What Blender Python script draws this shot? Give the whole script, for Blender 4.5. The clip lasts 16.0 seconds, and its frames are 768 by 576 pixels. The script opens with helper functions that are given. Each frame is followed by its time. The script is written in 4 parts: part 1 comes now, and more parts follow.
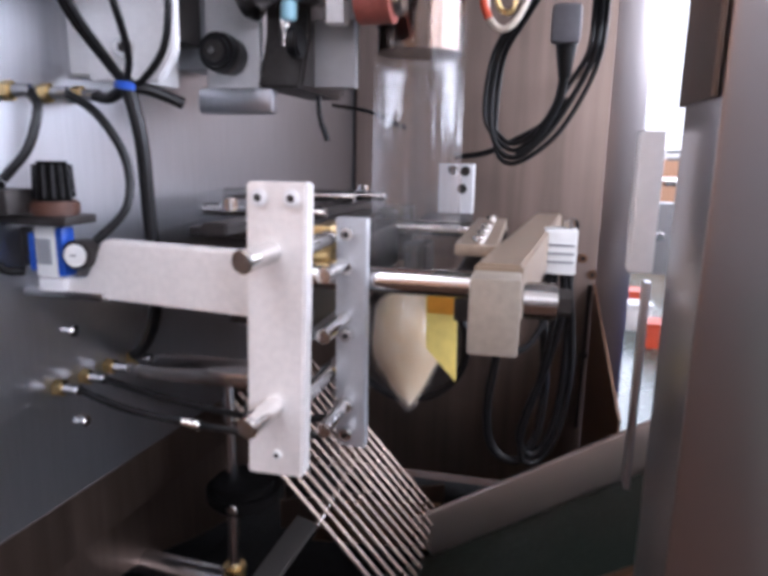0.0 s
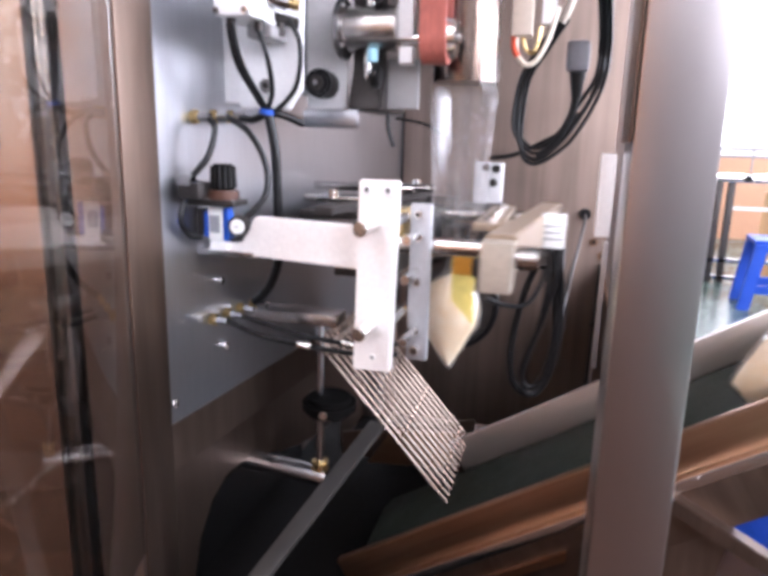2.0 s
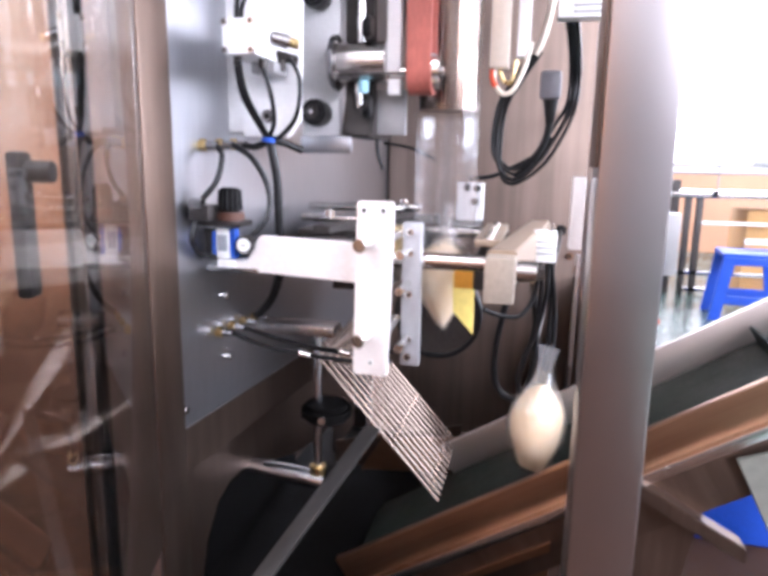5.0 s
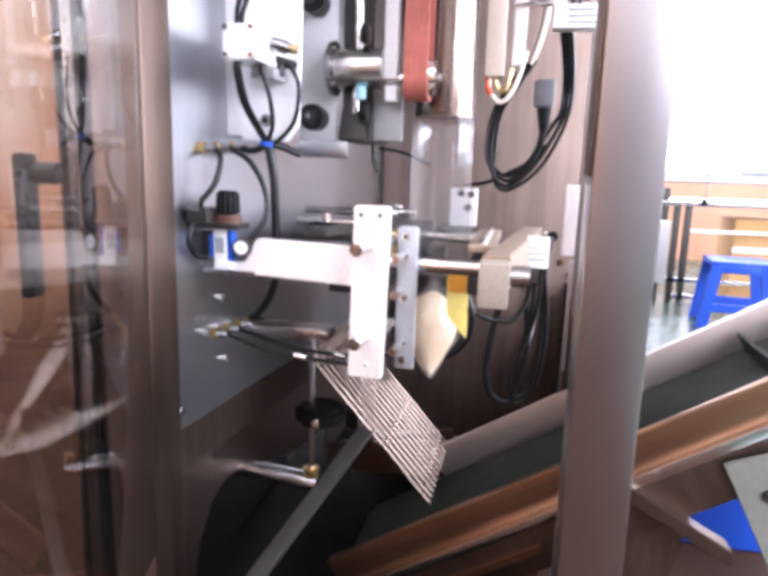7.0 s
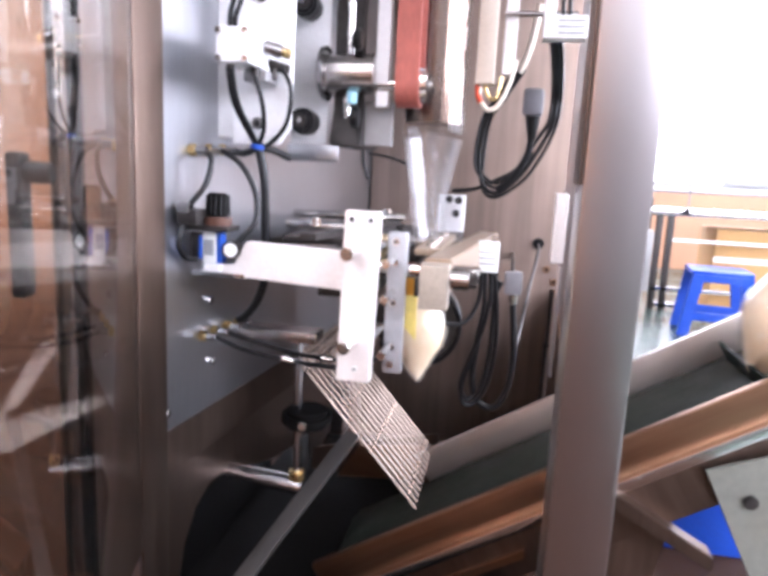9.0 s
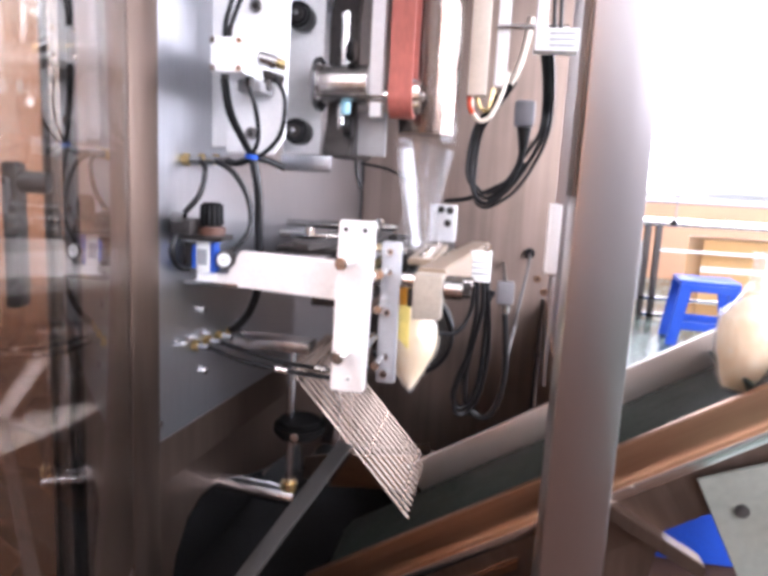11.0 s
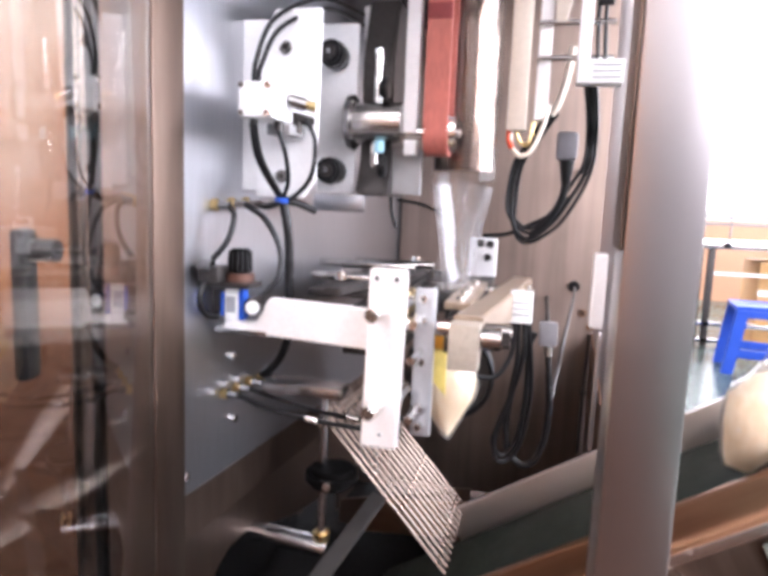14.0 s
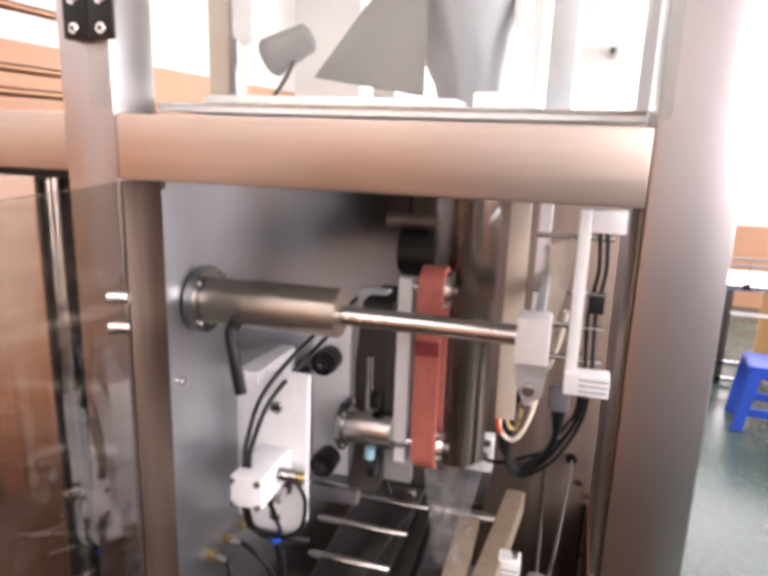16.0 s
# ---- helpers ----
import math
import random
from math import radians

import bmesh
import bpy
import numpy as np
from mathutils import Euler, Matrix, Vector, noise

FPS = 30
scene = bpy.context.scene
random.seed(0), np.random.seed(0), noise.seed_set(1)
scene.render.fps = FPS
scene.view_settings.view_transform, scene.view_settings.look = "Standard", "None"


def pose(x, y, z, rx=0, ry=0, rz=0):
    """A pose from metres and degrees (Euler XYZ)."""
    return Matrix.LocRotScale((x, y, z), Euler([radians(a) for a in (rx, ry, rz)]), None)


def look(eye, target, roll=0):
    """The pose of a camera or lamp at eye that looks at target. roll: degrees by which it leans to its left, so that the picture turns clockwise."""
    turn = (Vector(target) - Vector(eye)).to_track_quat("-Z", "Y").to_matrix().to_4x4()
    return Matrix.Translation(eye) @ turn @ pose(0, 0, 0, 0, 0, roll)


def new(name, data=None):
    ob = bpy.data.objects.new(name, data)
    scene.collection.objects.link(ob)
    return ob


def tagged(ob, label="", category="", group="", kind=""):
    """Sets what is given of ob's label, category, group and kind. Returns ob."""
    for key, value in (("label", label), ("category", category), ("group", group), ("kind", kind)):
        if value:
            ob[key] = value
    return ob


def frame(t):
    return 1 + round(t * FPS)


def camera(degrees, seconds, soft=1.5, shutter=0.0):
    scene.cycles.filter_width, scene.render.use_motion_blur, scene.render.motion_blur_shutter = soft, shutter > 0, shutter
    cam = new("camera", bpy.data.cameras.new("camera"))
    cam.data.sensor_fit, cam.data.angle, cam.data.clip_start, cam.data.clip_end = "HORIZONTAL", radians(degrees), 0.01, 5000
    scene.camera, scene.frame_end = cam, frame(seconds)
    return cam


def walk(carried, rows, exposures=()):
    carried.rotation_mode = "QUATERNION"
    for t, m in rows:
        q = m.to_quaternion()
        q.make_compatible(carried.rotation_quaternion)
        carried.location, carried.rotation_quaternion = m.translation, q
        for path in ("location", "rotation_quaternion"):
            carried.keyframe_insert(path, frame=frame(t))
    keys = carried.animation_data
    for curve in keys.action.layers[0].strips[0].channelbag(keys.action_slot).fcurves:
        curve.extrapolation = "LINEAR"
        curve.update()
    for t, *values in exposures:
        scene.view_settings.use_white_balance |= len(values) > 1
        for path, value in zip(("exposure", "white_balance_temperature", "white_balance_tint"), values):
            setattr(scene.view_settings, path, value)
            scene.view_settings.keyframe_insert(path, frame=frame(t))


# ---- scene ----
cam = camera(62.3, 16.0, soft=4.3, shutter=0.4)
METRES, EYE, TILT, LEAN, TURN = 1.4, 0.85, -11.87, -0.99, 12.69
ROWS = [
    (0.0, 0.0, 0.0, 0.0, 0.0, 0.0, -0.0),
    (0.5, -0.0354, -0.0828, -0.0073, -2.58, -0.54, -0.25),
    (1.0, -0.0203, -0.1004, -0.001, 2.66, -0.68, -0.42),
    (1.5, 0.0027, -0.1226, 0.0255, 4.4, -4.61, -1.31),
    (2.0, -0.0341, -0.2201, -0.0295, 2.25, -0.85, -0.94),
    (2.5, -0.0394, -0.2373, -0.0299, 1.86, 0.22, -0.51),
    (3.0, -0.046, -0.2548, -0.0316, 0.86, 0.38, -0.75),
    (3.5, -0.0491, -0.2797, -0.0344, 0.68, 0.82, -0.19),
    (4.0, -0.049, -0.2822, -0.0353, 0.48, 0.78, 0.04),
    (6.5, -0.0528, -0.2876, -0.0375, -0.0, 0.86, -0.54),
    (7.0, -0.0553, -0.2914, -0.0368, -0.46, 1.15, -0.67),
    (7.5, -0.0568, -0.2919, -0.0369, -0.9, 1.25, -0.8),
    (8.0, -0.058, -0.2927, -0.0375, -1.19, 1.62, -0.95),
    (8.5, -0.06, -0.2935, -0.037, -1.57, 1.49, -1.25),
    (11.0, -0.0664, -0.2955, -0.0363, -2.86, 2.43, -1.42),
    (11.5, -0.0707, -0.2943, -0.036, -3.01, 2.24, -1.6),
    (12.0, -0.0711, -0.2957, -0.036, -2.89, 2.1, -1.65),
    (12.5, -0.0684, -0.2963, -0.0362, -2.6, 2.2, -1.61),
    (13.0, -0.0704, -0.294, -0.0359, -1.56, 2.48, -1.58),
    (13.5, -0.07, -0.2912, -0.0357, -1.12, 3.07, -1.34),
    (14.0, -0.0553, -0.2638, -0.0011, 1.02, 4.0, -1.55),
    (14.5, -0.0494, -0.2592, 0.15, 1.5, 2.23, -3.1),
    (15.0, -0.0539, -0.3386, 0.3841, 1.77, 1.33, -1.77),
    (15.5, -0.0475, -0.3596, 0.4615, 1.9, -1.14, -1.06),
    (16.0, -0.0235, -0.3073, 0.4876, 3.11, -1.34, -1.54),
]
walk(cam, [(t, pose(0, 0, EYE, TILT, LEAN, TURN) @ pose(METRES * x, METRES * y, METRES * z, 90 + pitch, roll, yaw)) for t, x, y, z, yaw, pitch, roll in ROWS],
     exposures=[(0.0, -0.93, 5650, 18), (1.0, -0.58, 5900, 18), (1.5, -0.44, 5950, 18), (2.0, -0.17, 5800, 18), (2.6, -0.04, 5700, 18), (3.5, 0.02, 5700, 18),
                (8.5, 0.02, 5720, 18), (11.0, 0.03, 5850, 18), (12.5, 0.04, 5950, 18), (14.0, 0.04, 5980, 18), (14.5, -0.05, 6100, 19), (15.2, -0.54, 6500, 20), (16.0, -0.73, 6650, 20)])

# ---------------------------------------------------------------- world and light
world = bpy.data.worlds.new("sky")
scene.world = world
world.use_nodes = True
wn = world.node_tree.nodes
sky = wn.new("ShaderNodeTexSky")
sky.sky_type, sky.sun_disc, sky.sun_elevation, sky.sun_rotation = "NISHITA", False, radians(40), radians(120)
wn["Background"].inputs[1].default_value = 0.15
world.node_tree.links.new(sky.outputs[0], wn["Background"].inputs[0])


def window_light(name, eye, target, w, h, watts, colour):
    data = bpy.data.lights.new(name, "AREA")
    data.shape, data.size, data.size_y, data.energy, data.color = "RECTANGLE", w, h, watts, colour
    new(name, data).matrix_world = look(eye, target)


window_light("daylight_front", (3.1, -2.6, 2.45), (1.7, 0, 1.2), 3.0, 1.6, 190, (1.0, 0.95, 0.93))
window_light("daylight_right", (5.85, 1.3, 2.2), (0, 1.3, 1.5), 7.2, 2.1, 860, (0.95, 0.97, 1.0))
# Overhead fill added to brighten the bay's walls and their reflections in the steel.
window_light("bay_fill_light", (-1.4, -1.3, 3.45), (-1.4, -1.3, 0), 1.8, 1.4, 135, (1.0, 0.95, 0.9))
window_light("daylight_back", (1.5, 6.85, 2.2), (1.5, 0, 1.6), 7.0, 2.4, 420, (0.97, 0.98, 1.0))



# ---------------------------------------------------------------- materials
def mat(name, colour, rough=0.5, metal=0.0, vary=0.12, scale=6.0, stretch=(1, 1, 1), bump=0.0, fine=60.0, spec=0.5, trans=0.0, ior=1.45, alpha=1.0, coat=0.0, aniso=0.0, hue2=None, emit=0.0, rvar=0.25):
    m = bpy.data.materials.new(name)
    m.use_nodes = True
    n, l = m.node_tree.nodes, m.node_tree.links
    b = n["Principled BSDF"]
    tc, mp = n.new("ShaderNodeTexCoord"), n.new("ShaderNodeMapping")
    mp.inputs["Scale"].default_value = stretch
    l.new(tc.outputs["Object"], mp.inputs[0])
    big, small = n.new("ShaderNodeTexNoise"), n.new("ShaderNodeTexNoise")
    big.inputs["Scale"].default_value, small.inputs["Scale"].default_value = scale, fine
    big.inputs["Detail"].default_value, small.inputs["Detail"].default_value = 5, 3
    l.new(tc.outputs["Object"], big.inputs[0])
    l.new(mp.outputs[0], small.inputs[0])
    add = n.new("ShaderNodeMath")
    add.operation = "ADD"
    l.new(big.outputs[0], add.inputs[0])
    l.new(small.outputs[0], add.inputs[1])
    ramp = n.new("ShaderNodeMapRange")
    ramp.inputs[1].default_value, ramp.inputs[2].default_value = 0.6, 1.4
    l.new(add.outputs[0], ramp.inputs[0])
    mix = n.new("ShaderNodeMix")
    mix.data_type = "RGBA"
    c2 = hue2 or tuple(c * (1 - 2.2 * vary) for c in colour)
    mix.inputs[6].default_value, mix.inputs[7].default_value = (*c2, 1), (*(min(1, c * (1 + vary)) for c in colour), 1)
    l.new(ramp.outputs[0], mix.inputs[0])
    l.new(mix.outputs[2], b.inputs["Base Color"])
    rr = n.new("ShaderNodeMapRange")
    rr.inputs[3].default_value, rr.inputs[4].default_value = max(0.02, rough * (1 - rvar)), min(1, rough * (1 + rvar))
    l.new(add.outputs[0], rr.inputs[0])
    rr.inputs[1].default_value, rr.inputs[2].default_value = 0.6, 1.4
    l.new(rr.outputs[0], b.inputs["Roughness"])
    b.inputs["Metallic"].default_value = metal
    b.inputs["Specular IOR Level"].default_value = spec
    b.inputs["Transmission Weight"].default_value = trans
    b.inputs["IOR"].default_value = ior
    b.inputs["Alpha"].default_value = alpha
    b.inputs["Coat Weight"].default_value = coat
    b.inputs["Anisotropic"].default_value = aniso
    if emit:
        b.inputs["Emission Color"].default_value, b.inputs["Emission Strength"].default_value = (*colour, 1), emit
    if bump:
        bp = n.new("ShaderNodeBump")
        bp.inputs["Strength"].default_value, bp.inputs["Distance"].default_value = bump, 0.002
        l.new(small.outputs[0], bp.inputs["Height"])
        l.new(bp.outputs[0], b.inputs["Normal"])
    return m


STEEL = mat("brushed_steel", (0.48, 0.47, 0.475), 0.22, 1.0, 0.025, 2.5, (1.0, 1.0, 0.03), 0.03, 300, rvar=0.05)
POST = mat("satin_frame_steel", (0.425, 0.40, 0.40), 0.29, 1.0, 0.012, 3, (1.0, 1.0, 0.08), 0.0, 70, rvar=0.03)
BEAM = mat("satin_beam_steel", (0.53, 0.445, 0.385), 0.36, 1.0, 0.06, 4, (0.05, 1.0, 1.0), 0.03, 110, rvar=0.12)
STEEL_H = mat("brushed_steel_across", (0.52, 0.49, 0.47), 0.25, 1.0, 0.025, 2.5, (0.03, 1.0, 1.0), 0.03, 300, rvar=0.05)
PANEL = mat("steel_panel", (0.455, 0.462, 0.485), 0.34, 1.0, 0.05, 3, (1, 1, 0.05), 0.03, 260, rvar=0.05)
# Rear panel steel with the warm reflection mixed into its base colour.
BROWN = mat("panel_steel_warm_reflection", (0.335, 0.255, 0.212), 0.56, 1.0, 0.17, 3.5, (1, 1, 0.04), 0.05, 45, rvar=0.14)
# Steel in recesses: shade and brown reflection go into the dark base colour.
DULL = mat("dull_steel_shaded_brown", (0.165, 0.118, 0.093), 0.42, 1.0, 0.16, 4, (1, 1, 0.1), 0.05, 60, rvar=0.14)
# Door steel tinted warm to carry part of the terracotta wall's reflection.
DOORSTEEL = mat("door_steel_warm_reflection", (0.62, 0.50, 0.43), 0.24, 1.0, 0.04, 2, (1, 1, 0.05), 0.02, 200, rvar=0.05)
# Conveyor steel: the brown floor and wall reflection is in its base colour.
BROWNREFLECT = mat("brown_reflection_steel", (0.31, 0.175, 0.105), 0.34, 1.0, 0.08, 4, (0.05, 1, 1), 0.04, 160, rvar=0.05)
CHROME = mat("polished_steel", (0.72, 0.70, 0.68), 0.16, 1.0, 0.05, 8, (0.1, 1, 1), 0.0, 90)
ALU = mat("white_aluminium", (0.84, 0.83, 0.83), 0.42, 0.12, 0.04, 7, (1, 1, 1), 0.06, 150)
JAWALU = mat("bare_jaw_aluminium", (0.92, 0.88, 0.85), 0.40, 0.38, 0.05, 7, (1, 1, 1), 0.06, 150)
ALUGREY = mat("grey_aluminium", (0.55, 0.56, 0.58), 0.4, 0.6, 0.06, 7, (1, 1, 1), 0.06, 150)
TUBE = mat("forming_tube_steel", (0.15, 0.11, 0.09), 0.17, 1.0, 0.04, 3, (1, 1, 0.05), 0.02, 160, rvar=0.05)
RAIL = mat("bright_rail", (0.66, 0.60, 0.56), 0.42, 1.0, 0.02, 5, (0.05, 1, 1), 0.015, 120, rvar=0.08)
RODST = mat("warm_rod_steel", (0.34, 0.27, 0.225), 0.3, 1.0, 0.05, 20)
TAN = mat("ivory_metal", (0.62, 0.54, 0.45), 0.45, 0.3, 0.06, 7, (1, 1, 1), 0.06, 120)
BEIGE = mat("beige_lacquered_metal", (0.44, 0.385, 0.315), 0.42, 0.3, 0.10, 9, (1, 1, 1), 0.07, 120)
BROWNBAR = mat("brown_ivory_metal", (0.40, 0.31, 0.23), 0.42, 0.5, 0.14, 14, (1, 1, 1), 0.08, 90)
GREYSHEET = mat("grey_sheet_metal", (0.30, 0.29, 0.29), 0.45, 0.3, 0.06, 7)
DARK = mat("dark_oily_steel", (0.055, 0.048, 0.045), 0.45, 0.6, 0.2, 9, (1, 1, 1), 0.15, 120)
# Near-black: true of knob and handwheel; in the base it holds the shade.
BLACK_SHADE = mat("black_plastic_and_base_shade", (0.0045, 0.004, 0.0038), 0.8, 0.0, 0.2, 8, (1, 1, 1), 0.1, 90, spec=0.05)
BLACK = mat("black_rubber", (0.008, 0.0075, 0.008), 0.36, 0.0, 0.2, 20, (1, 1, 1), 0.1, 200, spec=0.35)
RED = mat("red_belt_rubber", (0.44, 0.125, 0.095), 0.55, 0.0, 0.14, 14, (1, 1, 0.3), 0.12, 160)
BLUE = mat("blue_plastic", (0.02, 0.075, 0.46), 0.35, 0.0, 0.08, 6, (1, 1, 1), 0.04, 120)
BLUEPART = mat("blue_fitting", (0.015, 0.08, 0.44), 0.35, 0.0, 0.08, 30)
WHITE = mat("white_plastic", (0.78, 0.78, 0.76), 0.4, 0.0, 0.05, 12)
YELLOW = mat("yellow_plastic", (0.82, 0.66, 0.19), 0.4, 0.0, 0.1, 20)
ORANGE = mat("orange_plastic", (0.80, 0.36, 0.04), 0.4, 0.0, 0.08, 10)
BRASS = mat("brass", (0.66, 0.50, 0.24), 0.28, 1.0, 0.08, 40)
GREEN = mat("green_belt", (0.011, 0.017, 0.012), 0.6, 0.0, 0.15, 12, (1, 1, 1), 0.12, 220, spec=0.3)
# One powder, two colours: tan carries warm shade, white the bright light above.
CREAM = mat("cream_powder_warm_shade", (0.96, 0.84, 0.64), 0.6, 0.0, 0.03, 22, (1, 1, 1), 0.08, 90, hue2=(0.90, 0.66, 0.38))
POWDERLIT = mat("powder_lit_white", (0.97, 0.94, 0.89), 0.6, 0.0, 0.03, 20, (1, 1, 0.2), 0.08, 90)
CERAMIC = mat("ivory_wire", (0.75, 0.66, 0.55), 0.5)
REDWIRE = mat("red_wire", (0.62, 0.08, 0.03), 0.45)
FLOOR = mat("green_floor_paint", (0.06, 0.092, 0.075), 0.26, 0.0, 0.12, 1.5, (1, 1, 1), 0.05, 30)
FLOORB = mat("red_brown_floor_paint", (0.050, 0.024, 0.0145), 0.8, 0.0, 0.15, 1.5, (1, 1, 1), 0.05, 30, spec=0.2)
GLOW = mat("overcast_daylight", (1.0, 1.0, 1.0), 1.0, vary=0.0, emit=2.6)
GREYW = mat("grey_wall_paint", (0.19, 0.17, 0.165), 0.7, 0.0, 0.06, 1.2, (1, 1, 1), 0.05, 60)
WALLW = mat("white_wall_paint", (0.80, 0.78, 0.76), 0.7, 0.0, 0.03, 1.2, (1, 1, 1), 0.05, 60)
DADO = mat("terracotta_wall_paint", (0.56, 0.31, 0.185), 0.6, 0.0, 0.10, 1.4, (1, 1, 1), 0.05, 60)
PRINT = mat("grey_print", (0.30, 0.31, 0.33), 0.6)
CARDBOARD = mat("brown_cardboard", (0.55, 0.32, 0.13), 0.75, 0.0, 0.10, 5)


def clear(name, tint, rough, gloss, rim=0.4, milk=0.0):
    """A thin clear sheet: mostly see-through, with a sheen."""
    m = bpy.data.materials.new(name)
    m.use_nodes = True
    n, l = m.node_tree.nodes, m.node_tree.links
    n.remove(n["Principled BSDF"])
    tr, gl, mx, no, mr = (n.new(k) for k in ("ShaderNodeBsdfTransparent", "ShaderNodeBsdfGlossy", "ShaderNodeMixShader", "ShaderNodeTexNoise", "ShaderNodeMapRange"))
    lw, pw, fr = n.new("ShaderNodeLayerWeight"), n.new("ShaderNodeMath"), n.new("ShaderNodeMath")
    lw.inputs[0].default_value = 0.5
    pw.operation, fr.operation = "POWER", "MULTIPLY"
    pw.inputs[1].default_value, fr.inputs[1].default_value = 4.0, rim
    l.new(lw.outputs["Facing"], pw.inputs[0])
    l.new(pw.outputs[0], fr.inputs[0])
    tr.inputs[0].default_value = (*tint, 1)
    gl.inputs["Roughness"].default_value = rough
    no.inputs["Scale"].default_value = 18
    mr.inputs[3].default_value, mr.inputs[4].default_value = gloss * 0.5, gloss * 1.5
    l.new(no.outputs[0], mr.inputs[0])
    ad = n.new("ShaderNodeMath")
    ad.operation = "ADD"
    l.new(mr.outputs[0], ad.inputs[0])
    l.new(fr.outputs[0], ad.inputs[1])
    l.new(ad.outputs[0], mx.inputs[0])
    l.new(tr.outputs[0], mx.inputs[1])
    l.new(gl.outputs[0], mx.inputs[2])
    df, m2 = n.new("ShaderNodeBsdfTranslucent"), n.new("ShaderNodeMixShader")
    d2, m3 = n.new("ShaderNodeBsdfDiffuse"), n.new("ShaderNodeMixShader")
    df.inputs[0].default_value = d2.inputs[0].default_value = (0.9, 0.9, 0.9, 1)
    m3.inputs[0].default_value, m2.inputs[0].default_value = 0.5, milk
    l.new(df.outputs[0], m3.inputs[1])
    l.new(d2.outputs[0], m3.inputs[2])
    l.new(mx.outputs[0], m2.inputs[1])
    l.new(m3.outputs[0], m2.inputs[2])
    l.new(m2.outputs[0], n["Material Output"].inputs[0])
    return m


FILM = clear("clear_packing_film", (0.97, 0.96, 0.96), 0.05, 0.09, 0.35, 0.05)
BAGFILM = clear("crinkled_bag_film", (0.97, 0.96, 0.96), 0.22, 0.14, 0.4, 0.08)
TIGHT = clear("tight_packing_film", (0.97, 0.96, 0.95), 0.06, 0.022, 0.15, 0.015)
ACRYLIC = clear("clear_acrylic_sheet", (0.94, 0.96, 0.95), 0.02, 0.022, 1.3)


# ---------------------------------------------------------------- mesh helpers
def bm_box(x0, x1, y0, y1, z0, z1, bevel=0.0015, bm=None):
    bm = bm or bmesh.new()
    r = bmesh.ops.create_cube(bm, size=1, matrix=Matrix.Translation(((x0 + x1) / 2, (y0 + y1) / 2, (z0 + z1) / 2)) @ Matrix.Diagonal((x1 - x0, y1 - y0, z1 - z0, 1)))
    if bevel:
        es = {e for v in r["verts"] for e in v.link_edges}
        bmesh.ops.bevel(bm, geom=list(es), offset=bevel, segments=2, affect="EDGES", profile=0.6)
    return bm


def bm_cyl(a, b, r, r2=None, seg=24, bevel=0.0, bm=None):
    bm = bm or bmesh.new()
    a, b = Vector(a), Vector(b)
    m = Matrix.Translation((a + b) / 2) @ (b - a).to_track_quat("Z", "Y").to_matrix().to_4x4()
    res = bmesh.ops.create_cone(bm, cap_ends=True, segments=seg, radius1=r, radius2=r if r2 is None else r2, depth=(b - a).length, matrix=m)
    if bevel:
        es = [e for e in {e for v in res["verts"] for e in v.link_edges} if any(len(f.verts) > 4 for f in e.link_faces)]
        bmesh.ops.bevel(bm, geom=es, offset=bevel, segments=2, affect="EDGES")
    return bm


def bm_poly(points, axis, lo, hi, bevel=0.0015):
    """A flat outline pushed through from lo to hi along an axis; points in the two other axes, in order."""
    bm = bmesh.new()
    place = {"x": lambda p, d: (d, p[0], p[1]), "y": lambda p, d: (p[0], d, p[1]), "z": lambda p, d: (p[0], p[1], d)}[axis]
    f = bm.faces.new([bm.verts.new(place(p, lo)) for p in points])
    g = bmesh.ops.extrude_face_region(bm, geom=[f])
    d = Vector(place((0, 0), hi - lo))
    bmesh.ops.translate(bm, vec=d, verts=[v for v in g["geom"] if isinstance(v, bmesh.types.BMVert)])
    bmesh.ops.recalc_face_normals(bm, faces=bm.faces)
    if bevel:
        bmesh.ops.bevel(bm, geom=bm.edges[:], offset=bevel, segments=2, affect="EDGES")
    return bm


def bm_hose(points, r, seg=10, steps=8, bm=None):
    """A round hose along a smooth line through the points."""
    bm = bm or bmesh.new()
    p = [Vector(q) for q in points]
    p = [2 * p[0] - p[1], *p, 2 * p[-1] - p[-2]]
    line = []
    for i in range(1, len(p) - 2):
        for k in range(steps):
            t = k / steps
            line.append(0.5 * (2 * p[i] + (p[i + 1] - p[i - 1]) * t + (2 * p[i - 1] - 5 * p[i] + 4 * p[i + 1] - p[i + 2]) * t * t + (3 * p[i] - p[i - 1] - 3 * p[i + 1] + p[i + 2]) * t ** 3))
    line.append(p[-2])
    rings, up = [], Vector((0.31, 0.77, 0.55)).normalized()
    for i, c in enumerate(line):
        d = (line[min(i + 1, len(line) - 1)] - line[max(i - 1, 0)]).normalized()
        u = (up - d * up.dot(d)).normalized()
        up = u
        w = d.cross(u)
        rings.append([bm.verts.new(c + r * (math.cos(2 * math.pi * k / seg) * u + math.sin(2 * math.pi * k / seg) * w)) for k in range(seg)])
    for a, b in zip(rings, rings[1:]):
        for k in range(seg):
            bm.faces.new((a[k], a[(k + 1) % seg], b[(k + 1) % seg], b[k]))
    bm.faces.new(rings[0][::-1])
    bm.faces.new(rings[-1])
    return bm


